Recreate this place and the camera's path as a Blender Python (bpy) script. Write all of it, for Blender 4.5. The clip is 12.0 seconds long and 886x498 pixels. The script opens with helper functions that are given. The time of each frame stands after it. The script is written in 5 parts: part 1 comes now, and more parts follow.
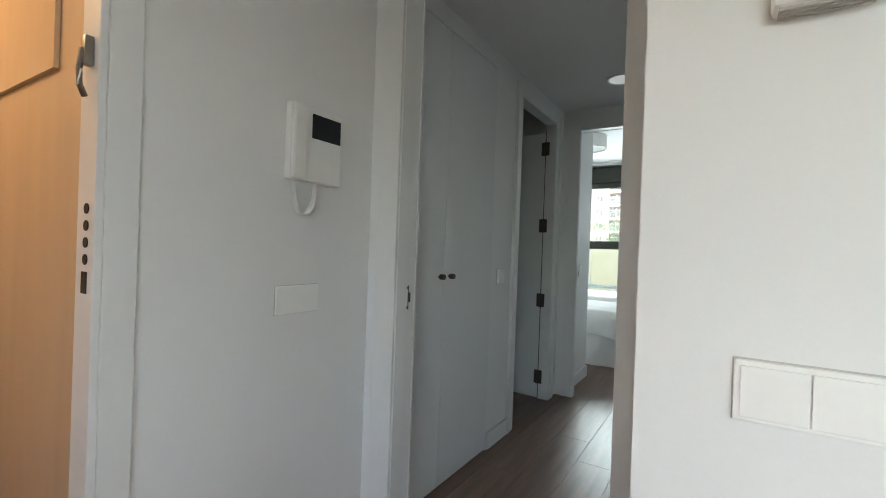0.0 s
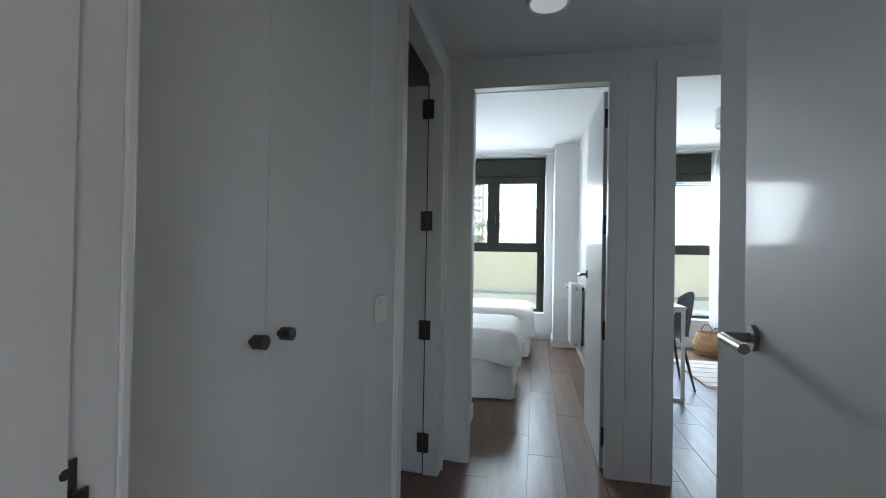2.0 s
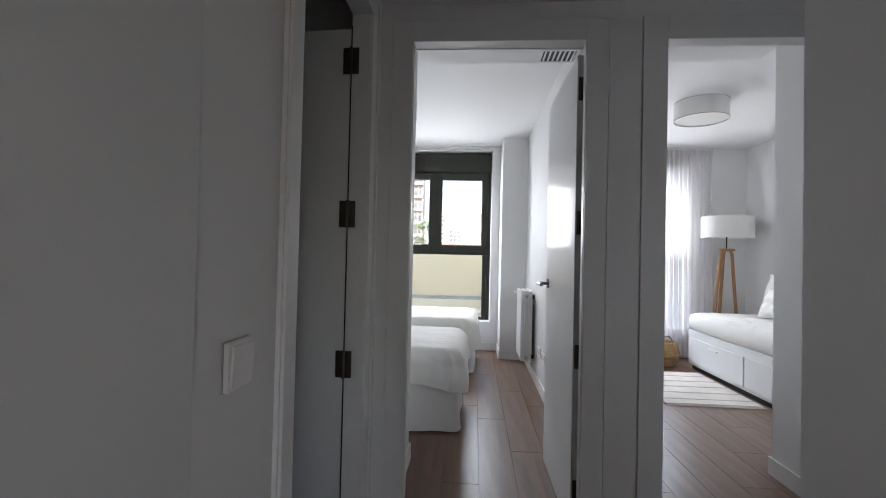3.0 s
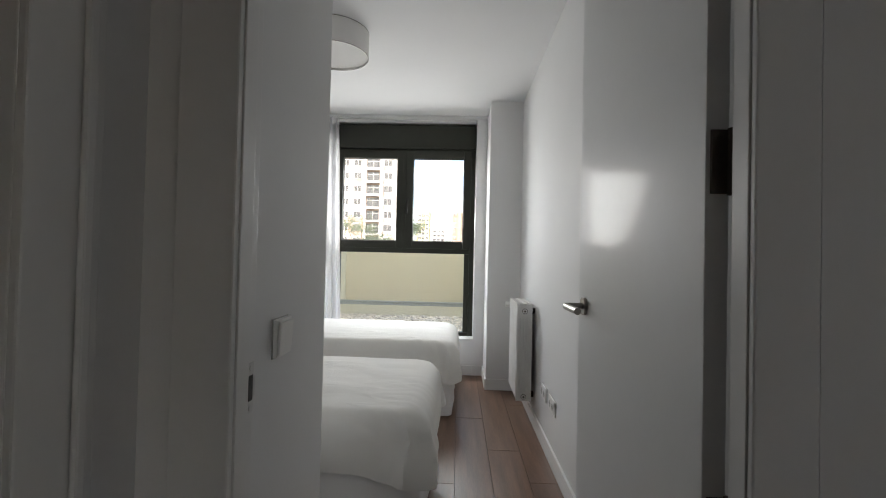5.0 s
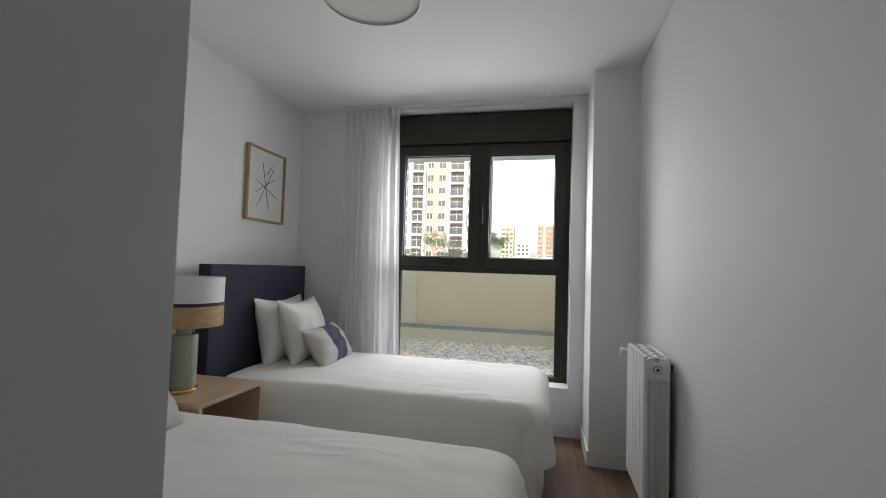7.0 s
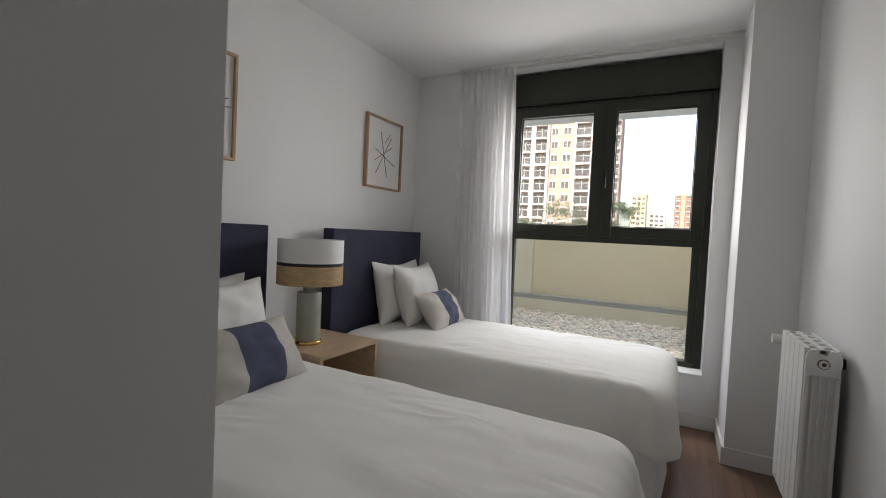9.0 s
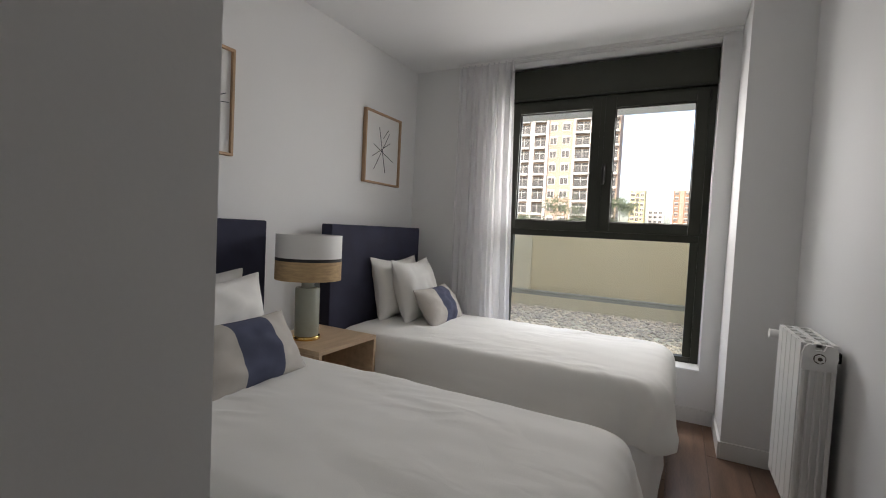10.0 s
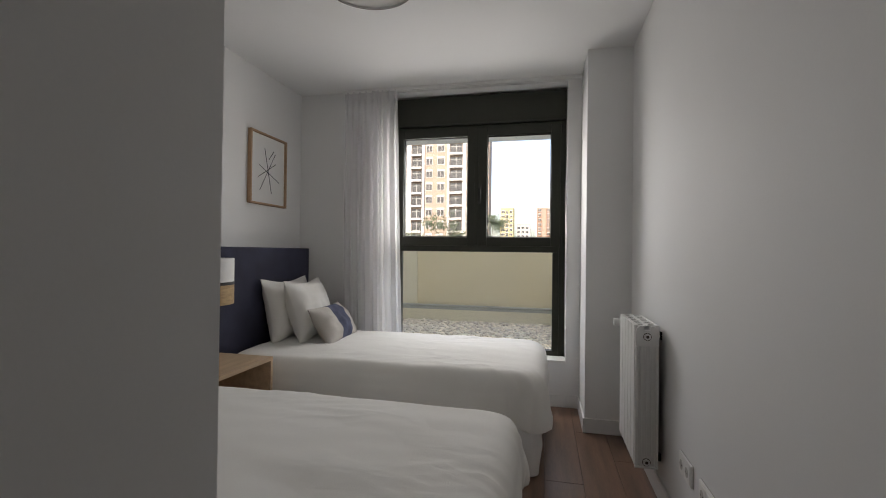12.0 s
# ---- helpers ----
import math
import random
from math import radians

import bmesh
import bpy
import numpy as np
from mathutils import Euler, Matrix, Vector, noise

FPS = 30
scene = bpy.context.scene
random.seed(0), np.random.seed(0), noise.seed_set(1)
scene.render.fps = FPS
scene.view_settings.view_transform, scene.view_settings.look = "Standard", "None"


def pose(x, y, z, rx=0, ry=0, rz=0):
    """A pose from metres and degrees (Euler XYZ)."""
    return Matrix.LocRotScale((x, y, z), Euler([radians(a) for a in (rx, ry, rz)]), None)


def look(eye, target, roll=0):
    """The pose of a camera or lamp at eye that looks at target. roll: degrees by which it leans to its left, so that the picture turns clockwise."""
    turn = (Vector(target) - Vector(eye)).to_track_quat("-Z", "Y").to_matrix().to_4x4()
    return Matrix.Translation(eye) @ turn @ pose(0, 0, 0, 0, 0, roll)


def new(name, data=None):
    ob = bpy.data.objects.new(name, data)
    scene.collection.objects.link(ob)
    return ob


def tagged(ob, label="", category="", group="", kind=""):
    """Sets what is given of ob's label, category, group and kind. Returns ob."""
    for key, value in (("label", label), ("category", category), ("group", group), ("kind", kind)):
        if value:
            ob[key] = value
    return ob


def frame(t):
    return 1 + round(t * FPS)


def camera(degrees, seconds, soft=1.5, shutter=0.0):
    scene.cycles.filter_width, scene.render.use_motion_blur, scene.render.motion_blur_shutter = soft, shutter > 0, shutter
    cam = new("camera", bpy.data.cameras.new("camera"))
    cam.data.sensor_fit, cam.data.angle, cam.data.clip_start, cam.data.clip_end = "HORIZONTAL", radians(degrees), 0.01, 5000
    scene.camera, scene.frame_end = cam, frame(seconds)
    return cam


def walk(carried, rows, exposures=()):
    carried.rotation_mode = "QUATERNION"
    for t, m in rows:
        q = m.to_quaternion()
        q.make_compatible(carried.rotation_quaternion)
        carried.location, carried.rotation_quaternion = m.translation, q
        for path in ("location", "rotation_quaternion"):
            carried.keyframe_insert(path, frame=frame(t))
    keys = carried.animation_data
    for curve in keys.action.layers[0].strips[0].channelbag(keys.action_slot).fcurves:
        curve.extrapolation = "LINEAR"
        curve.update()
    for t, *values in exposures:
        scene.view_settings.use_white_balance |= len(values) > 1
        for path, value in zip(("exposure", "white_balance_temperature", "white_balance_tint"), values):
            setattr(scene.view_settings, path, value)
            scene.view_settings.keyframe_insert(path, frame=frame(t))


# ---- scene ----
cam = camera(89.5, 12.0, soft=1.0)
PATH = [
    (0, (0.959, -3.401, 1.115), (-0.104, -1.706, 1.109), 2.0),
    (0.2, (0.879, -3.306, 1.111), (-0.137, -1.584, 1.122), 1.7),
    (0.5, (0.778, -3.163, 1.114), (-0.15, -1.392, 1.12), 1.5),
    (0.7, (0.695, -3.066, 1.116), (-0.154, -1.255, 1.123), 1.1),
    (1, (0.578, -2.925, 1.132), (-0.151, -1.063, 1.143), 1.1),
    (1.2, (0.521, -2.835, 1.128), (-0.135, -0.946, 1.142), 1.0),
    (1.5, (0.444, -2.665, 1.119), (-0.115, -0.744, 1.133), 0.7),
    (1.8, (0.376, -2.49, 1.134), (-0.08, -0.543, 1.152), 1.0),
    (2, (0.35, -2.384, 1.139), (-0.053, -0.425, 1.16), 1.0),
    (2.5, (0.293, -2.085, 1.138), (0.035, -0.102, 1.169), 1.1),
    (3, (0.28, -1.791, 1.155), (0.139, 0.204, 1.188), 1.3),
    (3.2, (0.272, -1.666, 1.151), (0.171, 0.331, 1.189), 1.2),
    (4.8, (0.307, -0.689, 1.16), (0.267, 1.31, 1.195), 1.6),
    (5, (0.321, -0.572, 1.154), (0.2525, 1.427, 1.187), 1.3),
    (5.2, (0.332, -0.441, 1.161), (0.239, 1.556, 1.189), 1.8),
    (5.5, (0.358, -0.283, 1.164), (0.209, 1.711, 1.192), 2.2),
    (6, (0.347, -0.047, 1.165), (0.126, 1.94, 1.209), 2.2),
    (6.5, (0.304, 0.191, 1.18), (0.005, 2.167, 1.25), 2.1),
    (7, (0.286, 0.361, 1.209), (-0.154, 2.31, 1.295), 1.8),
    (7.3, (0.289, 0.444, 1.214), (-0.261, 2.365, 1.292), 1.8),
    (7.5, (0.305, 0.455, 1.217), (-0.319, 2.355, 1.281), 2.0),
    (9.5, (0.309, 0.466, 1.189), (-0.644, 2.222, 1.101), 2.8),
    (10, (0.311, 0.465, 1.189), (-0.618, 2.234, 1.103), 2.8),
    (10.5, (0.304, 0.461, 1.186), (-0.533, 2.276, 1.112), 2.7),
    (11, (0.292, 0.445, 1.179), (-0.413, 2.316, 1.133), 2.3),
    (11.5, (0.29, 0.39, 1.175), (-0.263, 2.312, 1.158), 1.5),
    (12, (0.31, 0.269, 1.174), (-0.129, 2.22, 1.188), 0.7),
]
EXPOSURES = [(0, 3.62, 6150, 0), (0.5, 3.6, 6000, 0), (1.0, 3.6, 6350, 7), (1.5, 3.45, 6000, 5), (2.0, 3.45, 5850, 5), (2.5, 3.28, 6150, 11), (3.2, 3.22, 6450, 14), (4.8, 2.75, 6850, 12), (6.0, 2.4, 6850, 13), (7.0, 2.15, 6850, 13), (9.5, 2.2, 7100, 16), (11.0, 2.2, 7150, 16), (12, 1.97, 7200, 16)]
walk(cam, [(t, look(eye, target, roll)) for t, eye, target, roll in PATH], EXPOSURES)

# ---- world and large lights ----
world = bpy.data.worlds.new("world")
scene.world = world
world.use_nodes = True
wn = world.node_tree.nodes
sky = wn.new("ShaderNodeTexSky")
sky.sky_type = "NISHITA"
sky.sun_disc = False
sky.sun_elevation = radians(48)
sky.sun_rotation = radians(200)
sky.dust_density = 4.0
sky.air_density = 0.9
sky.ozone_density = 0.3
world.node_tree.links.new(sky.outputs[0], wn["Background"].inputs[0])
wn["Background"].inputs[1].default_value = 0.15

sun_data = bpy.data.lights.new("sun", "SUN")
sun_data.energy, sun_data.angle, sun_data.color = 0.75, radians(12), (1.0, 0.96, 0.9)
sun = new("sun", sun_data)
sun.matrix_world = look((-20, -60, 70), (0, 60, 0))


def opening_lamp(x, y, z, w, h, watts, turn, down=42, tint=(0.93, 0.97, 1.0)):
    """An area lamp standing in for daylight at one opening; turn is the yaw of its normal."""
    d = bpy.data.lights.new("opening_lamp", "AREA")
    d.shape, d.size, d.size_y, d.energy, d.color = "RECTANGLE", w, h, watts, tint
    o = new("opening_lamp", d)
    o.matrix_world = pose(x, y, z, 90 - down, 0, turn)
    return o


opening_lamp(-0.27, 4.31, 1.70, 1.35, 0.9, 8.9, 171, 36)
opening_lamp(1.97, 4.31, 1.70, 1.6, 0.9, 9.0, 184, 36)
# Added behind the camera to brighten the hall; its opening is invented.
opening_lamp(1.6, -5.02, 1.5, 1.0, 1.0, 0.24, 0, 0)
landing_data = bpy.data.lights.new("landing_lamp_light", "POINT")
landing_data.energy, landing_data.color, landing_data.shadow_soft_size = 1.8, (1.0, 0.62, 0.33), 0.08
landing_light = new("landing_lamp_light", landing_data)
landing_light.location = (-1.0, -3.6, 2.1)


# ---- materials ----
def material(name, color, rough=0.5, metal=0.0, var=0.05, scale=6.0, fine=60.0, bump=0.05, coat=0.0, stretch=(1, 1, 1), dark=None, per_object=0.0):
    """A procedural surface: broad stains, fine grain, and a bump from the grain."""
    m = bpy.data.materials.new(name)
    m.use_nodes = True
    nt = m.node_tree
    n, l = nt.nodes, nt.links
    b = n["Principled BSDF"]
    tc = n.new("ShaderNodeTexCoord")
    mp = n.new("ShaderNodeMapping")
    mp.inputs["Scale"].default_value = stretch
    l.new(tc.outputs["Object"], mp.inputs[0])
    big, small = n.new("ShaderNodeTexNoise"), n.new("ShaderNodeTexNoise")
    big.inputs["Scale"].default_value, big.inputs["Detail"].default_value = scale, 4
    small.inputs["Scale"].default_value, small.inputs["Detail"].default_value = fine, 3
    l.new(mp.outputs[0], big.inputs["Vector"])
    l.new(mp.outputs[0], small.inputs["Vector"])
    add = n.new("ShaderNodeMath")
    add.operation = "MULTIPLY_ADD"
    add.inputs[1].default_value = 0.35
    l.new(small.outputs[0], add.inputs[0])
    l.new(big.outputs[0], add.inputs[2])
    ramp = n.new("ShaderNodeValToRGB")
    lo = dark or tuple(c * (1 - var) for c in color)
    hi = tuple(min(1, c * (1 + var)) for c in color)
    ramp.color_ramp.elements[0].position, ramp.color_ramp.elements[0].color = 0.42, (*lo, 1)
    ramp.color_ramp.elements[1].position, ramp.color_ramp.elements[1].color = 0.92, (*hi, 1)
    l.new(add.outputs[0], ramp.inputs[0])
    out = ramp.outputs[0]
    if per_object:
        oi, hsv, mr = n.new("ShaderNodeObjectInfo"), n.new("ShaderNodeHueSaturation"), n.new("ShaderNodeMapRange")
        mr.inputs["To Min"].default_value, mr.inputs["To Max"].default_value = 1 - per_object, 1 + per_object
        l.new(oi.outputs["Random"], mr.inputs[0])
        l.new(mr.outputs[0], hsv.inputs["Value"])
        l.new(out, hsv.inputs["Color"])
        out = hsv.outputs[0]
    l.new(out, b.inputs["Base Color"])
    b.inputs["Roughness"].default_value, b.inputs["Metallic"].default_value = rough, metal
    b.inputs["Coat Weight"].default_value = coat
    b.inputs["Coat Roughness"].default_value = 0.18
    if bump:
        bp = n.new("ShaderNodeBump")
        bp.inputs["Strength"].default_value, bp.inputs["Distance"].default_value = bump, 0.01
        l.new(small.outputs[0], bp.inputs["Height"])
        l.new(bp.outputs[0], b.inputs["Normal"])
    return m


def glass_material(name):
    m = bpy.data.materials.new(name)
    m.use_nodes = True
    n, l = m.node_tree.nodes, m.node_tree.links
    n.remove(n["Principled BSDF"])
    mix, tr, gl, fr, pw = n.new("ShaderNodeMixShader"), n.new("ShaderNodeBsdfTransparent"), n.new("ShaderNodeBsdfGlossy"), n.new("ShaderNodeLayerWeight"), n.new("ShaderNodeMath")
    pw.operation, pw.inputs[1].default_value = "POWER", 4.0
    l.new(fr.outputs["Facing"], pw.inputs[0])
    lift = n.new("ShaderNodeMath")
    lift.operation, lift.inputs[1].default_value, lift.inputs[2].default_value = "MULTIPLY_ADD", 0.8, 0.035
    l.new(pw.outputs[0], lift.inputs[0])
    gl.inputs["Roughness"].default_value = 0.02
    tr.inputs[0].default_value = (0.96, 0.98, 0.97, 1)
    l.new(lift.outputs[0], mix.inputs[0])
    l.new(tr.outputs[0], mix.inputs[1])
    l.new(gl.outputs[0], mix.inputs[2])
    l.new(mix.outputs[0], n["Material Output"].inputs[0])
    return m


def sheer_material(name, color, through_it):
    """A thin woven curtain: part diffuse, part translucent, part open weave."""
    m = bpy.data.materials.new(name)
    m.use_nodes = True
    n, l = m.node_tree.nodes, m.node_tree.links
    n.remove(n["Principled BSDF"])
    df, tl, tp = n.new("ShaderNodeBsdfDiffuse"), n.new("ShaderNodeBsdfTranslucent"), n.new("ShaderNodeBsdfTransparent")
    m1, m2 = n.new("ShaderNodeMixShader"), n.new("ShaderNodeMixShader")
    tc, wv = n.new("ShaderNodeTexCoord"), n.new("ShaderNodeTexNoise")
    wv.inputs["Scale"].default_value = 180
    l.new(tc.outputs["Object"], wv.inputs["Vector"])
    mr = n.new("ShaderNodeMapRange")
    mr.inputs["To Min"].default_value, mr.inputs["To Max"].default_value = through_it * 0.6, through_it * 1.4
    l.new(wv.outputs[0], mr.inputs[0])
    df.inputs[0].default_value = tl.inputs[0].default_value = (*color, 1)
    m1.inputs[0].default_value = 0.6
    l.new(df.outputs[0], m1.inputs[1])
    l.new(tl.outputs[0], m1.inputs[2])
    l.new(mr.outputs[0], m2.inputs[0])
    l.new(m1.outputs[0], m2.inputs[1])
    l.new(tp.outputs[0], m2.inputs[2])
    l.new(m2.outputs[0], n["Material Output"].inputs[0])
    return m


WALL = material("wall_paint", (0.78, 0.78, 0.775), 0.72, var=0.025, scale=1.2, fine=160, bump=0.02)
CEIL = material("ceiling_paint", (0.8, 0.8, 0.8), 0.8, var=0.015, scale=1.0, fine=160, bump=0.05)
LACQUER = material("white_lacquer", (0.74, 0.75, 0.75), 0.55, var=0.02, scale=1.5, fine=30, bump=0.004, coat=0.13)
LACQUER.node_tree.nodes["Principled BSDF"].inputs["Coat Roughness"].default_value = 0.085
LACQUER.node_tree.nodes["Principled BSDF"].inputs["Specular IOR Level"].default_value = 0.3
TRIM = material("trim_paint", (0.76, 0.76, 0.75), 0.35, var=0.02, scale=3, fine=60, bump=0.02)
PLANK = material("walnut_plank", (0.168, 0.098, 0.066), 0.33, var=0.34, scale=2.2, fine=26, bump=0.06, stretch=(9, 0.8, 1), per_object=0.1)
GROUT = material("floor_joint", (0.085, 0.058, 0.045), 0.8, var=0.1)
ALU = material("dark_bronze_aluminium", (0.028, 0.03, 0.022), 0.38, 0.3, var=0.1, scale=5, fine=200, bump=0.03)
STEEL = material("brushed_steel", (0.29, 0.275, 0.26), 0.33, 1.0, var=0.08, scale=20, fine=300, bump=0.04)
PALESTEEL = material("satin_pale_steel", (0.68, 0.68, 0.67), 0.4, 0.15, var=0.06, scale=20, fine=300, bump=0.03)
HINGE = material("hinge_metal", (0.11, 0.095, 0.082), 0.38, 0.9, var=0.15, scale=30, fine=200, bump=0.04)
BLACK = material("black_hole", (0.012, 0.011, 0.01), 0.5, var=0.1)
SCREEN = material("black_screen", (0.006, 0.006, 0.007), 0.12, var=0.02, bump=0.0)
PLASTIC = material("white_plastic", (0.84, 0.835, 0.815), 0.38, var=0.02, bump=0.01)
GREYPLASTIC = material("grey_plastic", (0.5, 0.49, 0.46), 0.5, var=0.05, bump=0.01)
LINEN = material("white_bed_linen", (0.78, 0.77, 0.735), 0.85, var=0.03, scale=3, fine=420, bump=0.12)


def creases(mat, turn, strength):
    """Soft slanting creases in patches, as a second, broader relief."""
    n, l = mat.node_tree.nodes, mat.node_tree.links
    tc, mp = n.new("ShaderNodeTexCoord"), n.new("ShaderNodeMapping")
    mp.inputs["Rotation"].default_value = (0, 0, radians(turn))
    mp.inputs["Scale"].default_value = (3.6, 9.0, 4.0)
    l.new(tc.outputs["Object"], mp.inputs[0])
    fold, patch = n.new("ShaderNodeTexNoise"), n.new("ShaderNodeTexNoise")
    fold.inputs["Scale"].default_value, fold.inputs["Detail"].default_value, fold.inputs["Distortion"].default_value = 1.6, 1.5, 0.6
    patch.inputs["Scale"].default_value, patch.inputs["Detail"].default_value = 2.6, 1
    l.new(mp.outputs[0], fold.inputs["Vector"])
    l.new(tc.outputs["Object"], patch.inputs["Vector"])
    mr = n.new("ShaderNodeMapRange")
    mr.inputs["From Min"].default_value, mr.inputs["From Max"].default_value = 0.5, 0.7
    l.new(patch.outputs[0], mr.inputs[0])
    mul = n.new("ShaderNodeMath")
    mul.operation = "MULTIPLY"
    l.new(fold.outputs[0], mul.inputs[0])
    l.new(mr.outputs[0], mul.inputs[1])
    old = n["Principled BSDF"].inputs["Normal"].links[0].from_node
    bp = n.new("ShaderNodeBump")
    bp.inputs["Strength"].default_value, bp.inputs["Distance"].default_value = strength, 0.03
    l.new(mul.outputs[0], bp.inputs["Height"])
    l.new(bp.outputs[0], old.inputs["Normal"])


creases(LINEN, 40, 0.3)
SKIRT = material("white_skirt_cotton", (0.76, 0.755, 0.74), 0.9, var=0.03, scale=4, fine=400, bump=0.12)
NAVY = material("navy_upholstery", (0.032, 0.034, 0.062), 0.9, var=0.18, scale=8, fine=500, bump=0.2)
BAND = material("blue_grey_weave", (0.065, 0.075, 0.125), 0.9, var=0.2, scale=10, fine=450, bump=0.25)
BEIGE = material("beige_linen", (0.5, 0.47, 0.43), 0.9, var=0.08, scale=10, fine=450, bump=0.25)
OAK = material("light_oak", (0.5, 0.36, 0.235), 0.45, var=0.18, scale=3, fine=40, bump=0.06, stretch=(12, 1, 12))
OAKFRAME = material("oak_frame", (0.42, 0.27, 0.16), 0.5, var=0.2, scale=6, fine=60, bump=0.06)
PAPER = material("white_paper", (0.76, 0.755, 0.74), 0.8, var=0.02, bump=0.02)
INK = material("dark_ink", (0.03, 0.035, 0.05), 0.7, var=0.1)
CERAMIC = material("sage_glazed_ceramic", (0.33, 0.345, 0.285), 0.18, var=0.07, scale=9, fine=40, bump=0.02, coat=0.5)
BRASS = material("polished_brass", (0.72, 0.47, 0.17), 0.22, 1.0, var=0.06, bump=0.01)
SHADE = material("white_lampshade", (0.76, 0.75, 0.73), 0.85, var=0.03, fine=300, bump=0.08)
RAFFIA = material("raffia_weave", (0.50, 0.345, 0.185), 0.85, var=0.22, scale=20, fine=220, bump=0.4, stretch=(1, 1, 5))
RADIATOR = material("radiator_enamel", (0.77, 0.77, 0.75), 0.3, var=0.02, scale=5, fine=50, bump=0.02)
SHADOWGAP = material("gasket_and_gap_shade", (0.02, 0.02, 0.02), 0.7, var=0.1)
GLOW = material("downlight_disc", (0.8, 0.8, 0.78), 0.4, var=0.01, bump=0)
# Faint emission is added only to whiten the disc against the ceiling.
GLOW.node_tree.nodes["Principled BSDF"].inputs["Emission Color"].default_value = (1, 0.98, 0.94, 1)
GLOW.node_tree.nodes["Principled BSDF"].inputs["Emission Strength"].default_value = 0.028
GLASS = glass_material("window_glass")
SHEER = sheer_material("sheer_voile", (0.93, 0.92, 0.93), 0.33)
GRAVEL = material("white_gravel", (0.78, 0.68, 0.545), 0.85, var=0.2, scale=14, fine=60, bump=0.3)
STUCCO = material("cream_render", (0.80, 0.70, 0.50), 0.85, var=0.06, scale=1.5, fine=90, bump=0.25)
PALESTUCCO = material("pale_render", (0.8, 0.74, 0.58), 0.85, var=0.06, scale=2, fine=90, bump=0.25)
ZINC = material("grey_flashing", (0.42, 0.43, 0.4), 0.5, 0.4, var=0.1)
ASPHALT = material("asphalt", (0.07, 0.07, 0.07), 0.9, var=0.2, scale=0.3, fine=5)
WARMDOOR = material("landing_veneer", (0.62, 0.46, 0.3), 0.28, var=0.07, scale=2, fine=30, bump=0.02, stretch=(6, 6, 0.6))
TOWERWHITE = material("tower_white_render", (0.56, 0.55, 0.53), 0.9, var=0.06, scale=0.2, fine=2)
TOWERBEIGE = material("tower_beige_brick", (0.36, 0.275, 0.22), 0.9, var=0.1, scale=0.3, fine=4)
TOWERDARK = material("tower_dark_glass", (0.04, 0.043, 0.047), 0.35, var=0.3, scale=0.6, fine=3)
TOWERYELLOW = material("yellow_render", (0.55, 0.47, 0.24), 0.9, var=0.08, scale=0.3, fine=3)
TOWERBRICK = material("orange_brick", (0.24, 0.125, 0.07), 0.9, var=0.12, scale=0.3, fine=3)
LEAF = material("foliage", (0.085, 0.11, 0.055), 0.7, var=0.4, scale=1.5, fine=8, bump=0.1)
BARK = material("bark", (0.11, 0.085, 0.06), 0.9, var=0.3, scale=4, fine=30, bump=0.4)
WICKER = material("seagrass_wicker", (0.46, 0.3, 0.15), 0.8, var=0.25, scale=20, fine=120, bump=0.5)
TEAK = material("lamp_leg_wood", (0.36, 0.19, 0.09), 0.5, var=0.2, scale=5, fine=50, bump=0.05)
RUG = material("cream_cotton_rug", (0.66, 0.62, 0.57), 0.95, var=0.12, scale=6, fine=200, bump=0.4)
RUGGREY = material("rug_grey_stripe", (0.42, 0.39, 0.37), 0.95, var=0.15, scale=6, fine=200, bump=0.4)
# Dark grey puts the unlit bathroom's shade into the wall colour.
BATHSHADE = material("shade_darkened_wall", (0.24, 0.235, 0.225), 0.5, var=0.08, scale=3, fine=60, bump=0.03)
CHAIRGREY = material("grey_chair_felt", (0.14, 0.15, 0.16), 0.8, var=0.15, scale=10, fine=200, bump=0.2)


# ---- mesh helpers ----
def box(bm, x0, x1, y0, y1, z0, z1, bevel=0.0):
    r = bmesh.ops.create_cube(bm, size=1.0)
    vs = r["verts"]
    for v in vs:
        v.co = Vector((x0 + (v.co.x + 0.5) * (x1 - x0), y0 + (v.co.y + 0.5) * (y1 - y0), z0 + (v.co.z + 0.5) * (z1 - z0)))
    if bevel:
        es = list({e for v in vs for e in v.link_edges})
        bmesh.ops.bevel(bm, geom=es, offset=bevel, segments=2, affect="EDGES", profile=0.6)
    return bm


def cyl(bm, a, b, r0, r1=None, seg=24):
    """A capped rod from a to b."""
    a, b = Vector(a), Vector(b)
    d = b - a
    m = Matrix.Translation((a + b) / 2) @ d.to_track_quat("Z", "Y").to_matrix().to_4x4()
    bmesh.ops.create_cone(bm, cap_ends=True, segments=seg, radius1=r0, radius2=r0 if r1 is None else r1, depth=d.length, matrix=m)
    return bm


def turned(bm, profile, seg=40, center=(0, 0, 0)):
    """A turned solid: profile is a list of (radius, z)."""
    cx, cy, cz = center
    rings = []
    for r, z in profile:
        rings.append([bm.verts.new((cx + r * math.cos(2 * math.pi * k / seg), cy + r * math.sin(2 * math.pi * k / seg), cz + z)) for k in range(seg)])
    for p, q in zip(rings, rings[1:]):
        for k in range(seg):
            bm.faces.new((p[k], p[(k + 1) % seg], q[(k + 1) % seg], q[k]))
    bm.faces.new(list(reversed(rings[0])))
    bm.faces.new(rings[-1])
    return bm


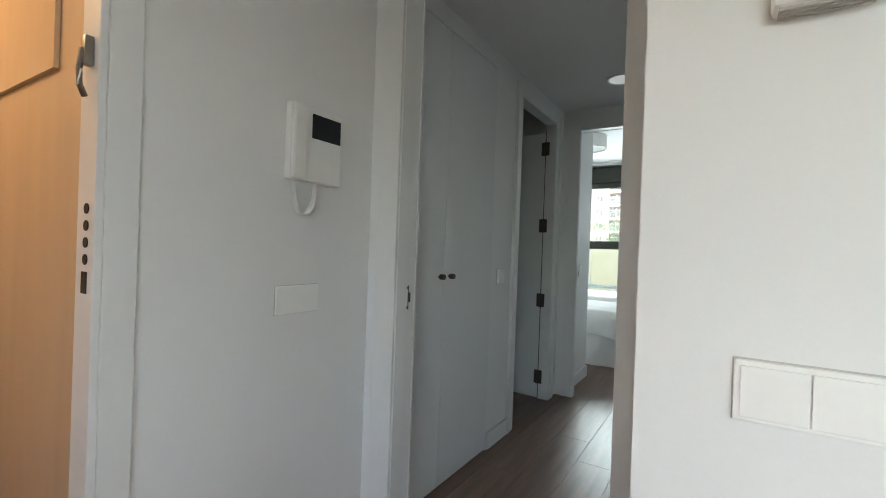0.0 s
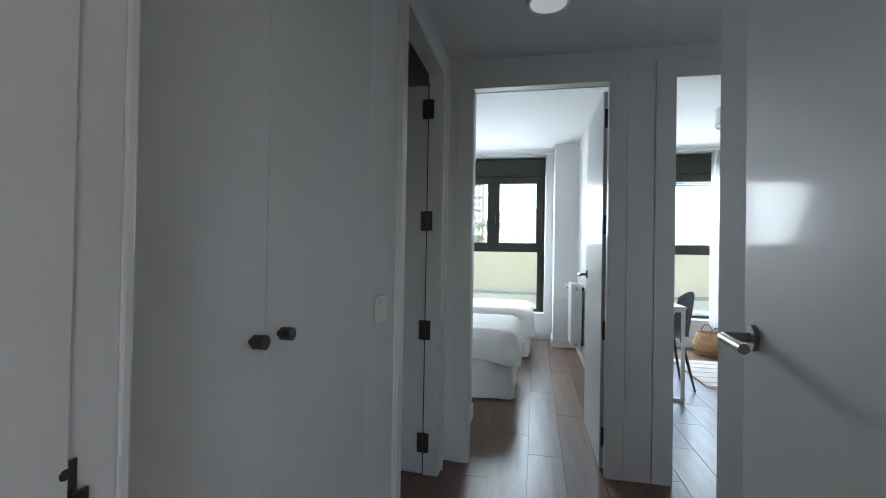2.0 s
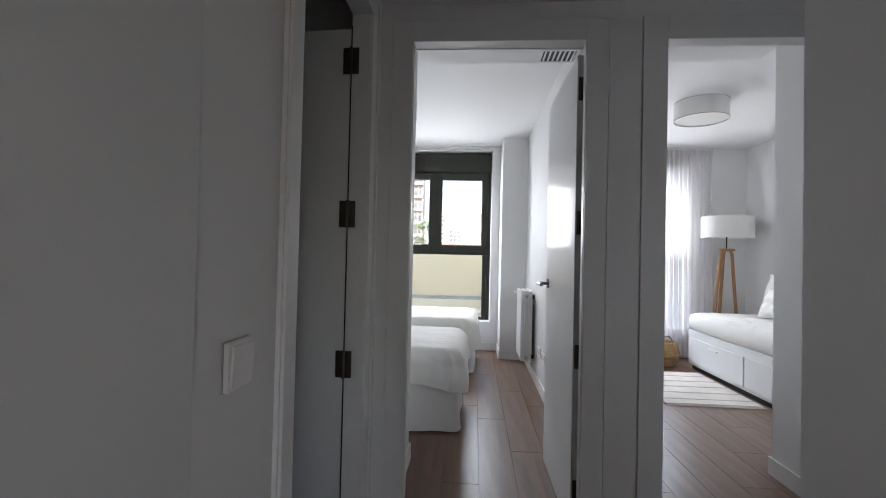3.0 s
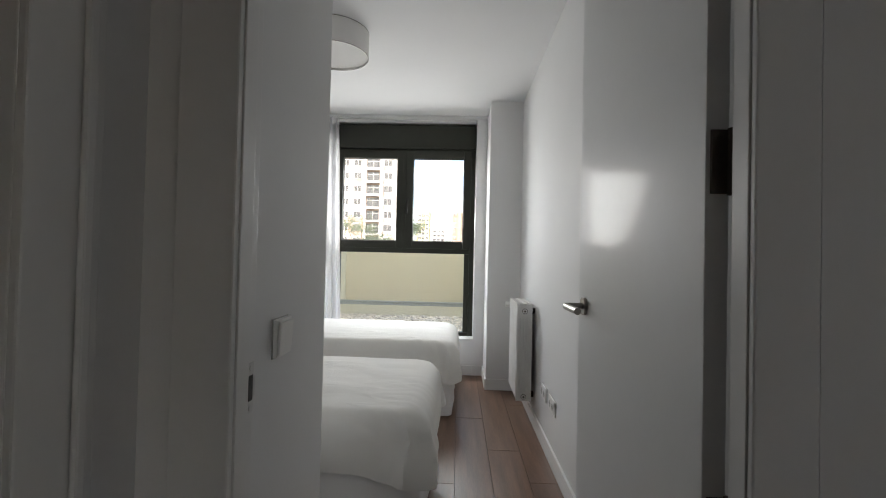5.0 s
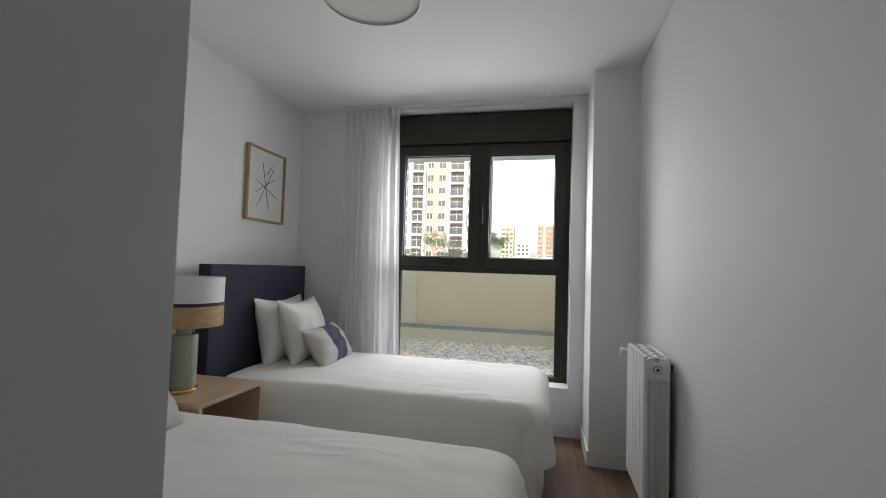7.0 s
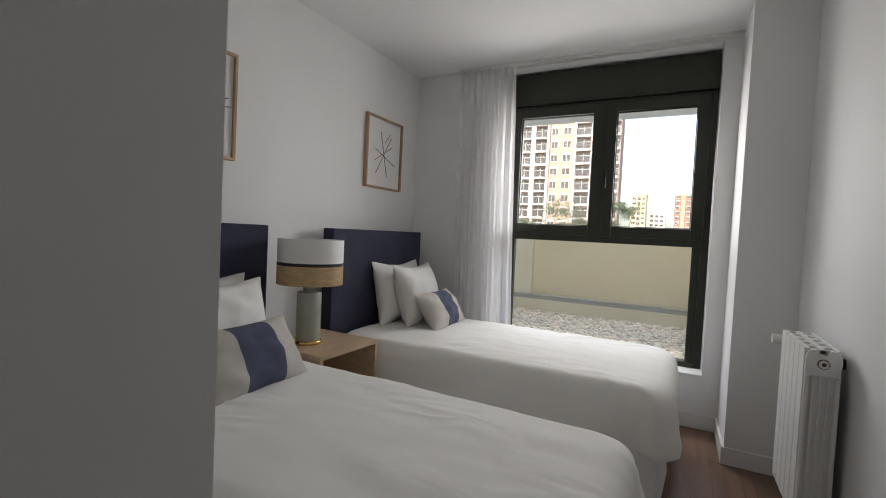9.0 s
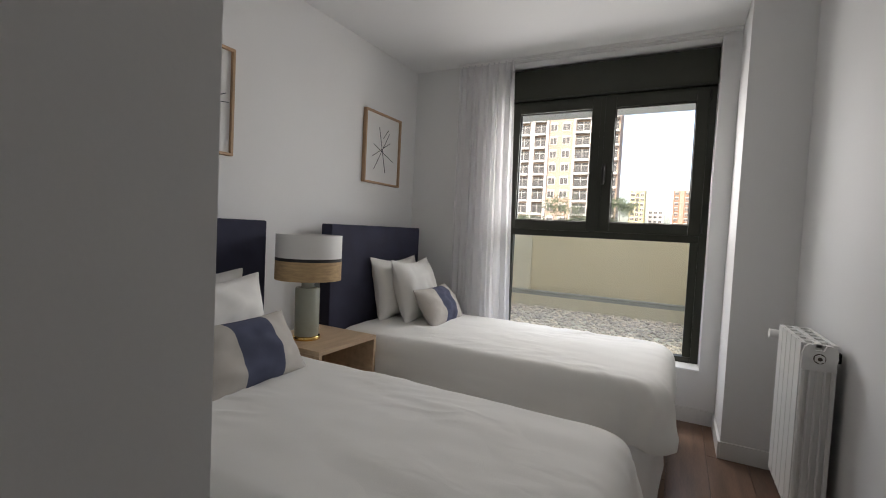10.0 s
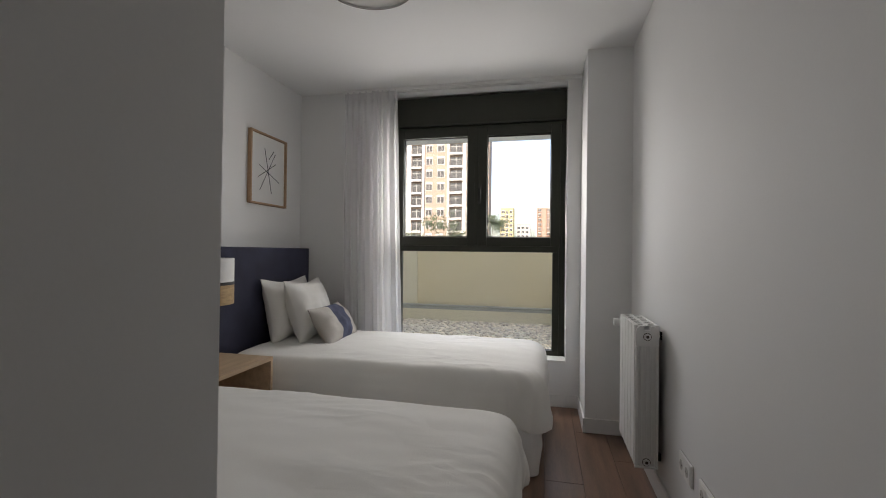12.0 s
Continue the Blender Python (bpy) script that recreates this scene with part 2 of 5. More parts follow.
def tube(bm, pts, r, seg=10):
    """A round bar along a line of points."""
    pts = [Vector(p) for p in pts]
    rings = []
    for i, p in enumerate(pts):
        d = (pts[min(i + 1, len(pts) - 1)] - pts[max(i - 1, 0)]).normalized()
        q = d.to_track_quat("Z", "Y")
        rings.append([bm.verts.new(p + q @ Vector((r * math.cos(2 * math.pi * k / seg), r * math.sin(2 * math.pi * k / seg), 0))) for k in range(seg)])
    for a, b in zip(rings, rings[1:]):
        for k in range(seg):
            bm.faces.new((a[k], a[(k + 1) % seg], b[(k + 1) % seg], b[k]))
    bm.faces.new(list(reversed(rings[0])))
    bm.faces.new(rings[-1])
    return bm


def part(name, bm, mat, parent=None, label="", smooth=False):
    me = bpy.data.meshes.new(name)
    bmesh.ops.recalc_face_normals(bm, faces=bm.faces)
    bm.to_mesh(me)
    bm.free()
    me.materials.append(mat)
    if smooth:
        for p in me.polygons:
            p.use_smooth = True
        me.set_sharp_from_angle(angle=radians(40))
    ob = new(name, me)
    if parent is not None:
        ob.parent = parent
    if label:
        tagged(ob, label)
    return ob


def empty(name, label, category, group="", kind="", at=(0, 0, 0)):
    e = new(name)
    e.location = at
    return tagged(e, label, category, group, kind)


def boxes(name, spans, mat, parent=None, label="", bevel=0.0):
    bm = bmesh.new()
    for s in spans:
        box(bm, *s, bevel=bevel)
    return part(name, bm, mat, parent, label)


def structure(name, spans, mat, label, category):
    return tagged(boxes(name, spans, mat), label, category, kind="structure")


# ---- the large structure ----
def wall_across(name, x0, x1, y0, y1, z1, holes, label, mat=WALL):
    """A wall along x with openings (xa, xb, za, zb), in order of x."""
    spans, x = [], x0
    for xa, xb, za, zb in holes:
        spans.append((x, xa, y0, y1, 0, z1))
        if za > 0:
            spans.append((xa, xb, y0, y1, 0, za))
        if zb < z1:
            spans.append((xa, xb, y0, y1, zb, z1))
        x = xb
    spans.append((x, x1, y0, y1, 0, z1))
    return structure(name, spans, mat, label, "wall")


def wall_along(name, x0, x1, y0, y1, z1, holes, label, mat=WALL):
    """A wall along y with openings (ya, yb, za, zb), in order of y."""
    spans, y = [], y0
    for ya, yb, za, zb in holes:
        spans.append((x0, x1, y, ya, 0, z1))
        if za > 0:
            spans.append((x0, x1, ya, yb, 0, za))
        if zb < z1:
            spans.append((x0, x1, ya, yb, zb, z1))
        y = yb
    spans.append((x0, x1, y, y1, 0, z1))
    return structure(name, spans, mat, label, "wall")


TOP = 2.75
DOOR_H = 2.03
END_H = 2.048      # the two doorways at the corridor end
EY = 0.052          # corridor face of the end wall
LW = -0.13          # left wall of hall and corridor
RW = 0.87           # right wall of the bedroom
BW = -1.78          # headboard wall
FY = 3.82           # inner face of the facade

wall_along("wall_hall_left", LW - 0.12, LW, -5.1, -2.06, TOP, [(-3.95, -2.99, 0, 2.06)], "white painted hall wall with the entry opening")
wall_along("wall_corridor_left", LW - 0.07, LW, -2.06, EY, TOP, [(-2.02, -1.163, 0.0, 2.12), (-0.82, -0.12, 0, 2.085)], "white painted corridor wall with wardrobe and bathroom openings")
wall_across("wall_hall_front", LW, 2.2, -2.17, -2.06, TOP, [(-0.0205, 0.7715, 0, DOOR_H + 0.0205)], "white painted wall with the hall doorway")
structure("wall_hall_pier", [(0.855, 2.2, -2.70, -2.171, 0, TOP)], WALL, "white painted pier jutting into the hall", "wall")
wall_along("wall_corridor_right", 0.885, 0.99, -2.059, -0.92, TOP, [], "white painted corridor wall ending in a plain corner")
wall_across("wall_niche_back", 0.991, 2.2, -1.02, -0.921, TOP, [], "white painted wall closing the widened corridor")
wall_along("wall_niche_right", 2.1, 2.2, -0.92, EY - 0.001, TOP, [], "white painted side wall of the corridor end")
wall_across("wall_end", -2.3, 3.7, EY, 0.115, TOP, [(-0.0205, 0.7565, 0, END_H + 0.0205), (1.0095, 1.8025, 0, END_H + 0.0205)], "white wall at the corridor end with two doorways")
structure("wall_bedroom_entry", [(BW - 0.1, -0.069, 0.116, 0.735, 0, TOP)], WALL, "white painted wall block beside the bedroom entry", "wall")
wall_along("wall_bedroom_left", BW - 0.1, BW, 0.736, FY, TOP, [], "white painted wall behind the headboards")
wall_along("wall_bedroom_right", RW, RW + 0.1, 0.116, FY, TOP, [], "white painted partition beside the radiator")
structure("wall_column", [(0.585, RW - 0.001, 3.36, FY - 0.001, 0, TOP)], WALL, "white painted corner column by the window", "column")
wall_across("wall_facade", -2.1, 3.75, FY, 4.13, 2.9, [(-0.99, 0.482, 0.34, 2.5), (1.1, 2.835, 0.34, 2.5)], "white facade wall with two tall windows")
structure("wall_living_entry", [(1.93, 3.53, 0.116, 0.80, 0, TOP)], WALL, "white painted wall block beside the living room entry", "wall")
wall_along("wall_living_right", 3.53, 3.65, 0.801, FY, TOP, [], "pale white living room side wall")
# The opening here is out of view, added to let light into the hall.
wall_across("wall_hall_back", LW - 0.12, 2.3, -5.2, -5.1, TOP, [(1.1, 2.1, 0.98, 2.02)], "white painted hall back wall with an unseen opening added for light")
wall_along("wall_hall_right", 2.2, 2.3, -5.1, -0.921, TOP, [], "white painted hall side wall")
structure("wall_bathroom", [(-2.3, -2.2, -2.06, EY - 0.001, 0, TOP), (-2.2, LW - 0.1, -2.06, -2.0, 0, TOP)], BATHSHADE, "bathroom walls coloured dark for the unlit room behind the doorway", "wall")
structure("wall_wardrobe_back", [(-0.85, -0.8, -2.0, -1.1, 0, TOP), (-0.8, LW - 0.101, -1.1, -1.05, 0, TOP)], WALL, "plain inner walls of the built-in wardrobe", "wall")
structure("wall_landing", [(-2.0, LW - 0.121, -2.98, -2.9, 0, 2.6), (-2.1, -2.0, -4.6, -2.9, 0, 2.6), (-2.0, LW - 0.121, -4.7, -4.6, 0, 2.6)], WARMDOOR, "warm lit stair landing walls outside the entry", "wall")
structure("landing_panel", [(-1.35, -0.43, -2.992, -2.981, 1.52, 2.3)], WARMDOOR, "raised panel on the warm landing wall", "panel")
structure("ceiling_landing", [(-2.1, LW - 0.121, -4.7, -2.9, 2.6, 2.7)], CEIL, "white landing ceiling", "ceiling")
structure("floor_landing", [(-2.1, LW - 0.121, -4.7, -2.9, -0.1, 0.0)], GROUT, "dark landing floor outside the entry", "floor")

structure("ceiling_hall", [(LW, 2.2, -5.1, -2.172, 2.45, 2.6)], CEIL, "white plaster hall ceiling", "ceiling")
structure("ceiling_corridor", [(LW, 0.884, -2.059, EY - 0.002, 2.21, 2.4), (0.886, 2.1, -0.919, EY - 0.002, 2.21, 2.4)], CEIL, "white lowered plaster corridor ceiling", "ceiling")
structure("ceiling_bedroom", [(BW, RW - 0.001, 0.98, FY - 0.001, 2.53, 2.7)], CEIL, "white smooth bedroom ceiling", "ceiling")
structure("ceiling_bedroom_entry", [(-0.074, RW - 0.001, 0.116, 0.979, 2.36, 2.7), (BW, -0.075, 0.746, 0.979, 2.36, 2.7)], CEIL, "white lowered ceiling over the bedroom entry", "ceiling")
structure("ceiling_living", [(0.971, 3.53, 0.98, FY - 0.001, 2.53, 2.7)], CEIL, "white smooth living room ceiling", "ceiling")
structure("ceiling_living_entry", [(0.971, 1.929, 0.116, 0.979, 2.36, 2.7), (1.93, 3.53, 0.801, 0.979, 2.36, 2.7)], CEIL, "white lowered ceiling over the living room entry", "ceiling")
structure("ceiling_bathroom", [(-2.2, LW - 0.0705, -2.0, EY - 0.001, 2.4, 2.5)], CEIL, "plain bathroom ceiling in the dark", "ceiling")


def baseboard(spans):
    bm = bmesh.new()
    for s in spans:
        box(bm, *s, bevel=0.003)
    return tagged(part("baseboard", bm, TRIM), "white painted skirting board along the wall foot", "baseboard", kind="structure")


BH, BT = 0.095, 0.013
baseboard([(0.48, 0.584, FY - BT, FY, 0, BH), (BW, 0.48, FY - BT, FY, 0, BH)])
baseboard([(0.585 - BT, 0.585, 3.36 - BT, FY - BT, 0, BH), (0.585, RW - BT, 3.36 - BT, 3.36, 0, BH)])
baseboard([(RW - BT, RW, 0.13, 3.36, 0, BH)])
baseboard([(BW, BW + BT, 0.76, FY - BT, 0, BH)])
baseboard([(-0.069, -0.069 + BT, 0.19, 0.735 + BT, 0, BH), (BW + BT, -0.069, 0.735, 0.735 + BT, 0, BH)])
baseboard([(LW, LW + BT, -1.155, -0.886, 0, BH)])
baseboard([(LW, LW + BT, -2.95, -2.172, 0, BH)])
baseboard([(1.93 - BT, 1.93, 0.14, 0.8 + BT, 0, BH), (1.93, 3.53, 0.8, 0.8 + BT, 0, BH)])
baseboard([(0.97, 3.53, FY - BT, FY, 0, BH), (3.53 - BT, 3.53, 0.82, FY - BT, 0, BH)])
baseboard([(0.885 - BT, 0.885, -2.05, -0.92 + BT, 0, BH), (0.885, 2.1, -0.92, -0.92 + BT, 0, BH)])


# ---- doors ----
def casing_across(x0, x1, yf, side, w, label, z=DOOR_H, depth=0.012):
    """Flat architrave round an opening in a wall along x; side -1 sits before the face yf."""
    ya, yb = (yf - depth, yf) if side < 0 else (yf, yf + depth)
    bm = bmesh.new()
    box(bm, x0 - w, x0 + 0.002, ya, yb, 0, z + w, 0.003)
    box(bm, x1 - 0.002, x1 + w, ya, yb, 0, z + w, 0.003)
    box(bm, x0 + 0.002, x1 - 0.002, ya, yb, z - 0.002, z + w, 0.003)
    return tagged(part("trim", bm, TRIM), label, "door casing", kind="structure")


def lining_across(x0, x1, y0, y1, rebate, label, z=DOOR_H + 0.02):
    """Jamb lining; the hinge side at x1 is set back over the stretch rebate, where the leaf closes."""
    bm = bmesh.new()
    t = 0.02
    box(bm, x0, x0 + t, y0, y1, 0, z, 0.002)
    box(bm, x1 + t, x1 + 2 * t, y0, y1, 0, z, 0.002)
    s0, s1 = (y0, rebate[0]) if rebate[1] >= y1 - 0.001 else (rebate[1], y1)
    box(bm, x1, x1 + t, s0, s1, 0, z, 0.002)
    box(bm, x0 + t, x1 + t, y0, y1, z - t, z, 0.002)
    box(bm, x0 + t, x0 + t + 0.004, s0, s1, 0, z - t, 0.0015)
    return tagged(part("trim", bm, TRIM), label, "door frame", kind="structure")


def hinge(parent, x, y, z, ax, sides=(-1, 1)):
    """A butt hinge: two leaves, a knuckle and screws; ax is the way the leaves face."""
    bm = bmesh.new()
    ax = Vector(ax)
    side = Vector((-ax.y, ax.x, 0))
    c = Vector((x, y, z))
    for s in sides:
        a, b = c + side * (s * 0.002) - Vector((0, 0, 0.05)), c + side * (s * 0.031) + ax * 0.0035 + Vector((0, 0, 0.05))
        lo = [min(a[i], b[i]) for i in range(3)]
        hi = [max(a[i], b[i]) for i in range(3)]
        box(bm, lo[0], hi[0], lo[1], hi[1], lo[2], hi[2], 0.001)
    cyl(bm, c + ax * 0.004 - Vector((0, 0, 0.052)), c + ax * 0.004 + Vector((0, 0, 0.052)), 0.006, seg=12)
    h = part("hinge", bm, HINGE, parent, "bronze steel butt hinge", smooth=True)
    for s in sides:
        for dz in (-0.036, 0.0, 0.036):
            p = c + side * (s * 0.02) + ax * 0.003 + Vector((0, 0, dz))
            sb = bmesh.new()
            cyl(sb, p, p + ax * 0.0016, 0.004, seg=10)
            part("screw", sb, HINGE, h)
    return h


def lever(parent, x, y, z, nx, along):
    """A round rose with a returned bar lever on a face whose normal is nx along x; along: y way of the bar."""
    bm = bmesh.new()
    cyl(bm, (x, y, z), (x + nx * 0.009, y, z), 0.026, seg=32)
    rose = part("rose", bm, STEEL, parent, "round brushed steel rose", smooth=True)
    bm = bmesh.new()
    pts = [(x + nx * 0.008, y, z), (x + nx * 0.045, y, z)]
    for k in range(1, 6):
        a = k * math.pi / 10
        pts.append((x + nx * (0.045 + 0.014 * math.sin(a)), y + along * 0.014 * (1 - math.cos(a)), z))
    pts.append((x + nx * 0.059, y + along * 0.135, z))
    tube(bm, pts, 0.0095, 16)
    part("lever", bm, STEEL, parent, "brushed steel lever bar", smooth=True)
    return rose


def strike(x, y, z, nx, label, half=0.044, plate=None, lip=0.012):
    """A rounded strike plate let into a jamb face."""
    s = empty("strike_plate", label, "strike plate", at=(x, y, z))
    bm = bmesh.new()
    box(bm, 0, nx * 0.002, -0.011, 0.011, -half, half, 0.0008)
    box(bm, 0, nx * 0.003, 0.008, 0.008 + lip, -half * 0.4, half * 0.4, 0.0008)
    part("plate", bm, plate or HINGE, s)
    bm = bmesh.new()
    box(bm, nx * 0.0021, nx * 0.0032, -0.006, 0.006, -half * 0.5, half * 0.5)
    part("latch_hole", bm, BLACK, s)
    for dz in (-half * 0.8, half * 0.8):
        bm = bmesh.new()
        cyl(bm, (nx * 0.002, 0, dz), (nx * 0.0036, 0, dz), 0.0045, seg=10)
        part("screw", bm, plate or HINGE, s)
    return s


casing_across(0.007, 0.720, EY, -1, 0.085, "flat white casing round the bedroom doorway", END_H)
casing_across(1.035, 1.782, EY, -1, 0.095, "flat white casing round the living room doorway", END_H)
structure("trim_panel", [(0.808, 0.934, EY - 0.008, EY - 0.0005, 0, 2.133)], TRIM, "flat white board between the two doorways", "door casing")
lining_across(-0.012, 0.716, EY + 0.0005, 0.1145, (0.09, 0.1145), "white bedroom door lining with a stop", END_H + 0.02)
lining_across(1.01, 1.762, EY + 0.0005, 0.1145, (0.09, 0.1145), "white living room door lining with a stop", END_H + 0.02)
casing_across(-0.001, 0.739, 0.115, 1, 0.06, "flat white casing on the bedroom side", END_H)
casing_across(-0.001, 0.731, -2.17, -1, 0.085, "flat white casing round the hall doorway")
casing_across(-0.001, 0.754, -2.06, 1, 0.085, "flat white casing on the corridor side")
lining_across(-0.02, 0.731, -2.1695, -2.0605, (-2.105, -2.0605), "white hall door lining with a stop")
strike(0.0005, -2.108, 0.931, 1, "steel strike plate in the hall door jamb")
strike(0.0085, 0.098, 0.948, 1, "pale steel strike plate in the bedroom door jamb", 0.038, PALESTEEL, 0.006)

# bathroom doorway in the corridor's left wall
bm = bmesh.new()
for ya, yb in ((-0.885, -0.801), (-0.139, -0.038)):
    box(bm, LW, LW + 0.012, ya, yb, 0, 2.14, 0.003)
box(bm, LW, LW + 0.012, -0.801, -0.139, 2.064, 2.14, 0.003)
box(bm, LW - 0.07, LW + 0.002, -0.82, -0.80, 0, 2.085, 0.002)
box(bm, LW - 0.07, LW + 0.002, -0.14, -0.12, 0, 2.085, 0.002)
box(bm, LW - 0.07, LW + 0.002, -0.80, -0.14, 2.065, 2.085, 0.002)
for ya, yb in ((-0.885, -0.873), (-0.074, -0.058)):
    box(bm, LW + 0.0125, LW + 0.021, ya, yb, 0, 2.14, 0.004)
tagged(part("trim", bm, TRIM), "white casing and lining of the bathroom doorway", "door frame", kind="structure")


def door_leaf(name, w, label, top=2.008):
    """A plain lacquered leaf, hinged at the origin, running along +y, its shown face at -x."""
    d = empty(name, label, "door", kind="structure")
    bm = bmesh.new()
    box(bm, 0, 0.036, 0.003, w, 0.008, top, 0.002)
    part("leaf", bm, LACQUER, d)
    return d


bedroom_door = door_leaf("door_bedroom", 0.69, "open glossy white bedroom door with steel lever", 2.026)
for z in (0.18, 0.745, 1.31, 1.88):
    hinge(bedroom_door, 0.037, 0.0025, z, (0, -1, 0), (-1,))
lever(bedroom_door, 0.0, 0.625, 1.017, -1, -1)
bedroom_door.matrix_world = pose(0.702, 0.13, 0, 0, 0, 0.5)

hall_door = door_leaf("door_hall", 0.715, "open glossy white hall door with steel lever")
for z in (0.2, 0.75, 1.31, 1.86):
    hinge(hall_door, 0.037, 0.0025, z, (0, -1, 0), (-1,))
lever(hall_door, 0.0, 0.655, 0.983, -1, -1)
hall_door.matrix_world = pose(0.714, -2.045, 0, 0, 0, -5.6)

bath_door = door_leaf("door_bathroom", 0.655, "white bathroom door opened into the dark room")
for z in (0.167, 0.744, 1.306, 1.885):
    hinge(bath_door, 0.0, 0.0, z, (-1, 0, 0))
bath_door.matrix_world = pose(-0.20, -0.143, 0, 0, 0, 90) @ pose(0, 0, 0, 0, 0, -4)

# A thin black strip draws the shade in the gap at the hinges.
structure("door_gap_shade", [(-0.2015, -0.1975, -0.1445, -0.1402, 0.005, 2.02)], SHADOWGAP, "dark strip standing in for the shaded gap at the bathroom door hinges", "door seal")

# the hinge leaves screwed to the jambs
for d, xj, ya, zs in ((bedroom_door, 0.7358, 0.0905, (0.18, 0.745, 1.31, 1.88)), (hall_door, 0.7508, -2.1005, (0.2, 0.75, 1.31, 1.86))):
    back = d.matrix_world.inverted()
    for z in zs:
        bm = bmesh.new()
        box(bm, xj - 0.0025, xj, ya, ya + (0.024 if d is bedroom_door else 0.036), z - 0.05, z + 0.05, 0.001)
        for dz in (-0.034, 0.0, 0.034):
            cyl(bm, (xj - 0.0025, ya + 0.016, z + dz), (xj - 0.0035, ya + 0.016, z + dz), 0.004, seg=10)
        bm.transform(back)
        part("jamb_hinge_leaf", bm, HINGE, d, "dark bronze hinge leaf")

# built-in wardrobe in the corridor
wardrobe = empty("wardrobe", "built-in wardrobe with two flush white doors and knobs", "wardrobe")
for ya, yb in ((-2.018, -1.6585), (-1.6565, -1.165)):
    bm = bmesh.new()
    box(bm, LW - 0.014, LW + 0.006, ya, yb, 0.012, 2.11, 0.002)
    d = part("door", bm, LACQUER, wardrobe)
    ky = -1.70 if ya < -1.9 else -1.615
    bm = bmesh.new()
    cyl(bm, (LW + 0.006, ky, 0.983), (LW + 0.016, ky, 0.983), 0.006, seg=16)
    cyl(bm, (LW + 0.014, ky, 0.983), (LW + 0.036, ky, 0.983), 0.0125, seg=24)
    part("knob", bm, HINGE, d, "short dark steel knob", smooth=True)

# entry frame with the lock side of the jamb
entry = empty("entry_frame", "white security entry frame with strike holes", "door frame", kind="structure")
bm = bmesh.new()
box(bm, LW - 0.122, LW + 0.004, -2.995, -2.985, 0, 2.07, 0.002)
box(bm, LW - 0.06, LW + 0.012, -3.012, -2.995, 0, 2.06, 0.003)
box(bm, LW, LW + 0.012, -2.995, -2.93, 0, 2.13, 0.003)
part("jamb", bm, TRIM, entry)
for z in (1.17, 1.135, 1.10, 1.065):
    bm = bmesh.new()
    cyl(bm, (LW - 0.022, -3.0125, z), (LW - 0.022, -3.0145, z), 0.011, seg=14)
    part("bolt_hole", bm, BLACK, entry)
bm = bmesh.new()
box(bm, LW - 0.036, LW - 0.012, -3.0145, -3.0125, 0.995, 1.04)
part("latch_hole", bm, BLACK, entry)
bm = bmesh.new()
tube(bm, [(LW - 0.02, -3.014, 1.50), (LW - 0.02, -3.03, 1.49), (LW - 0.02, -3.034, 1.45), (LW - 0.022, -3.032, 1.42), (LW - 0.03, -3.02, 1.40)], 0.006, 8)
box(bm, LW - 0.03, LW - 0.008, -3.03, -3.0125, 1.46, 1.52, 0.004)
part("chain_hook", bm, STEEL, entry, "bent steel chain hook", smooth=True)


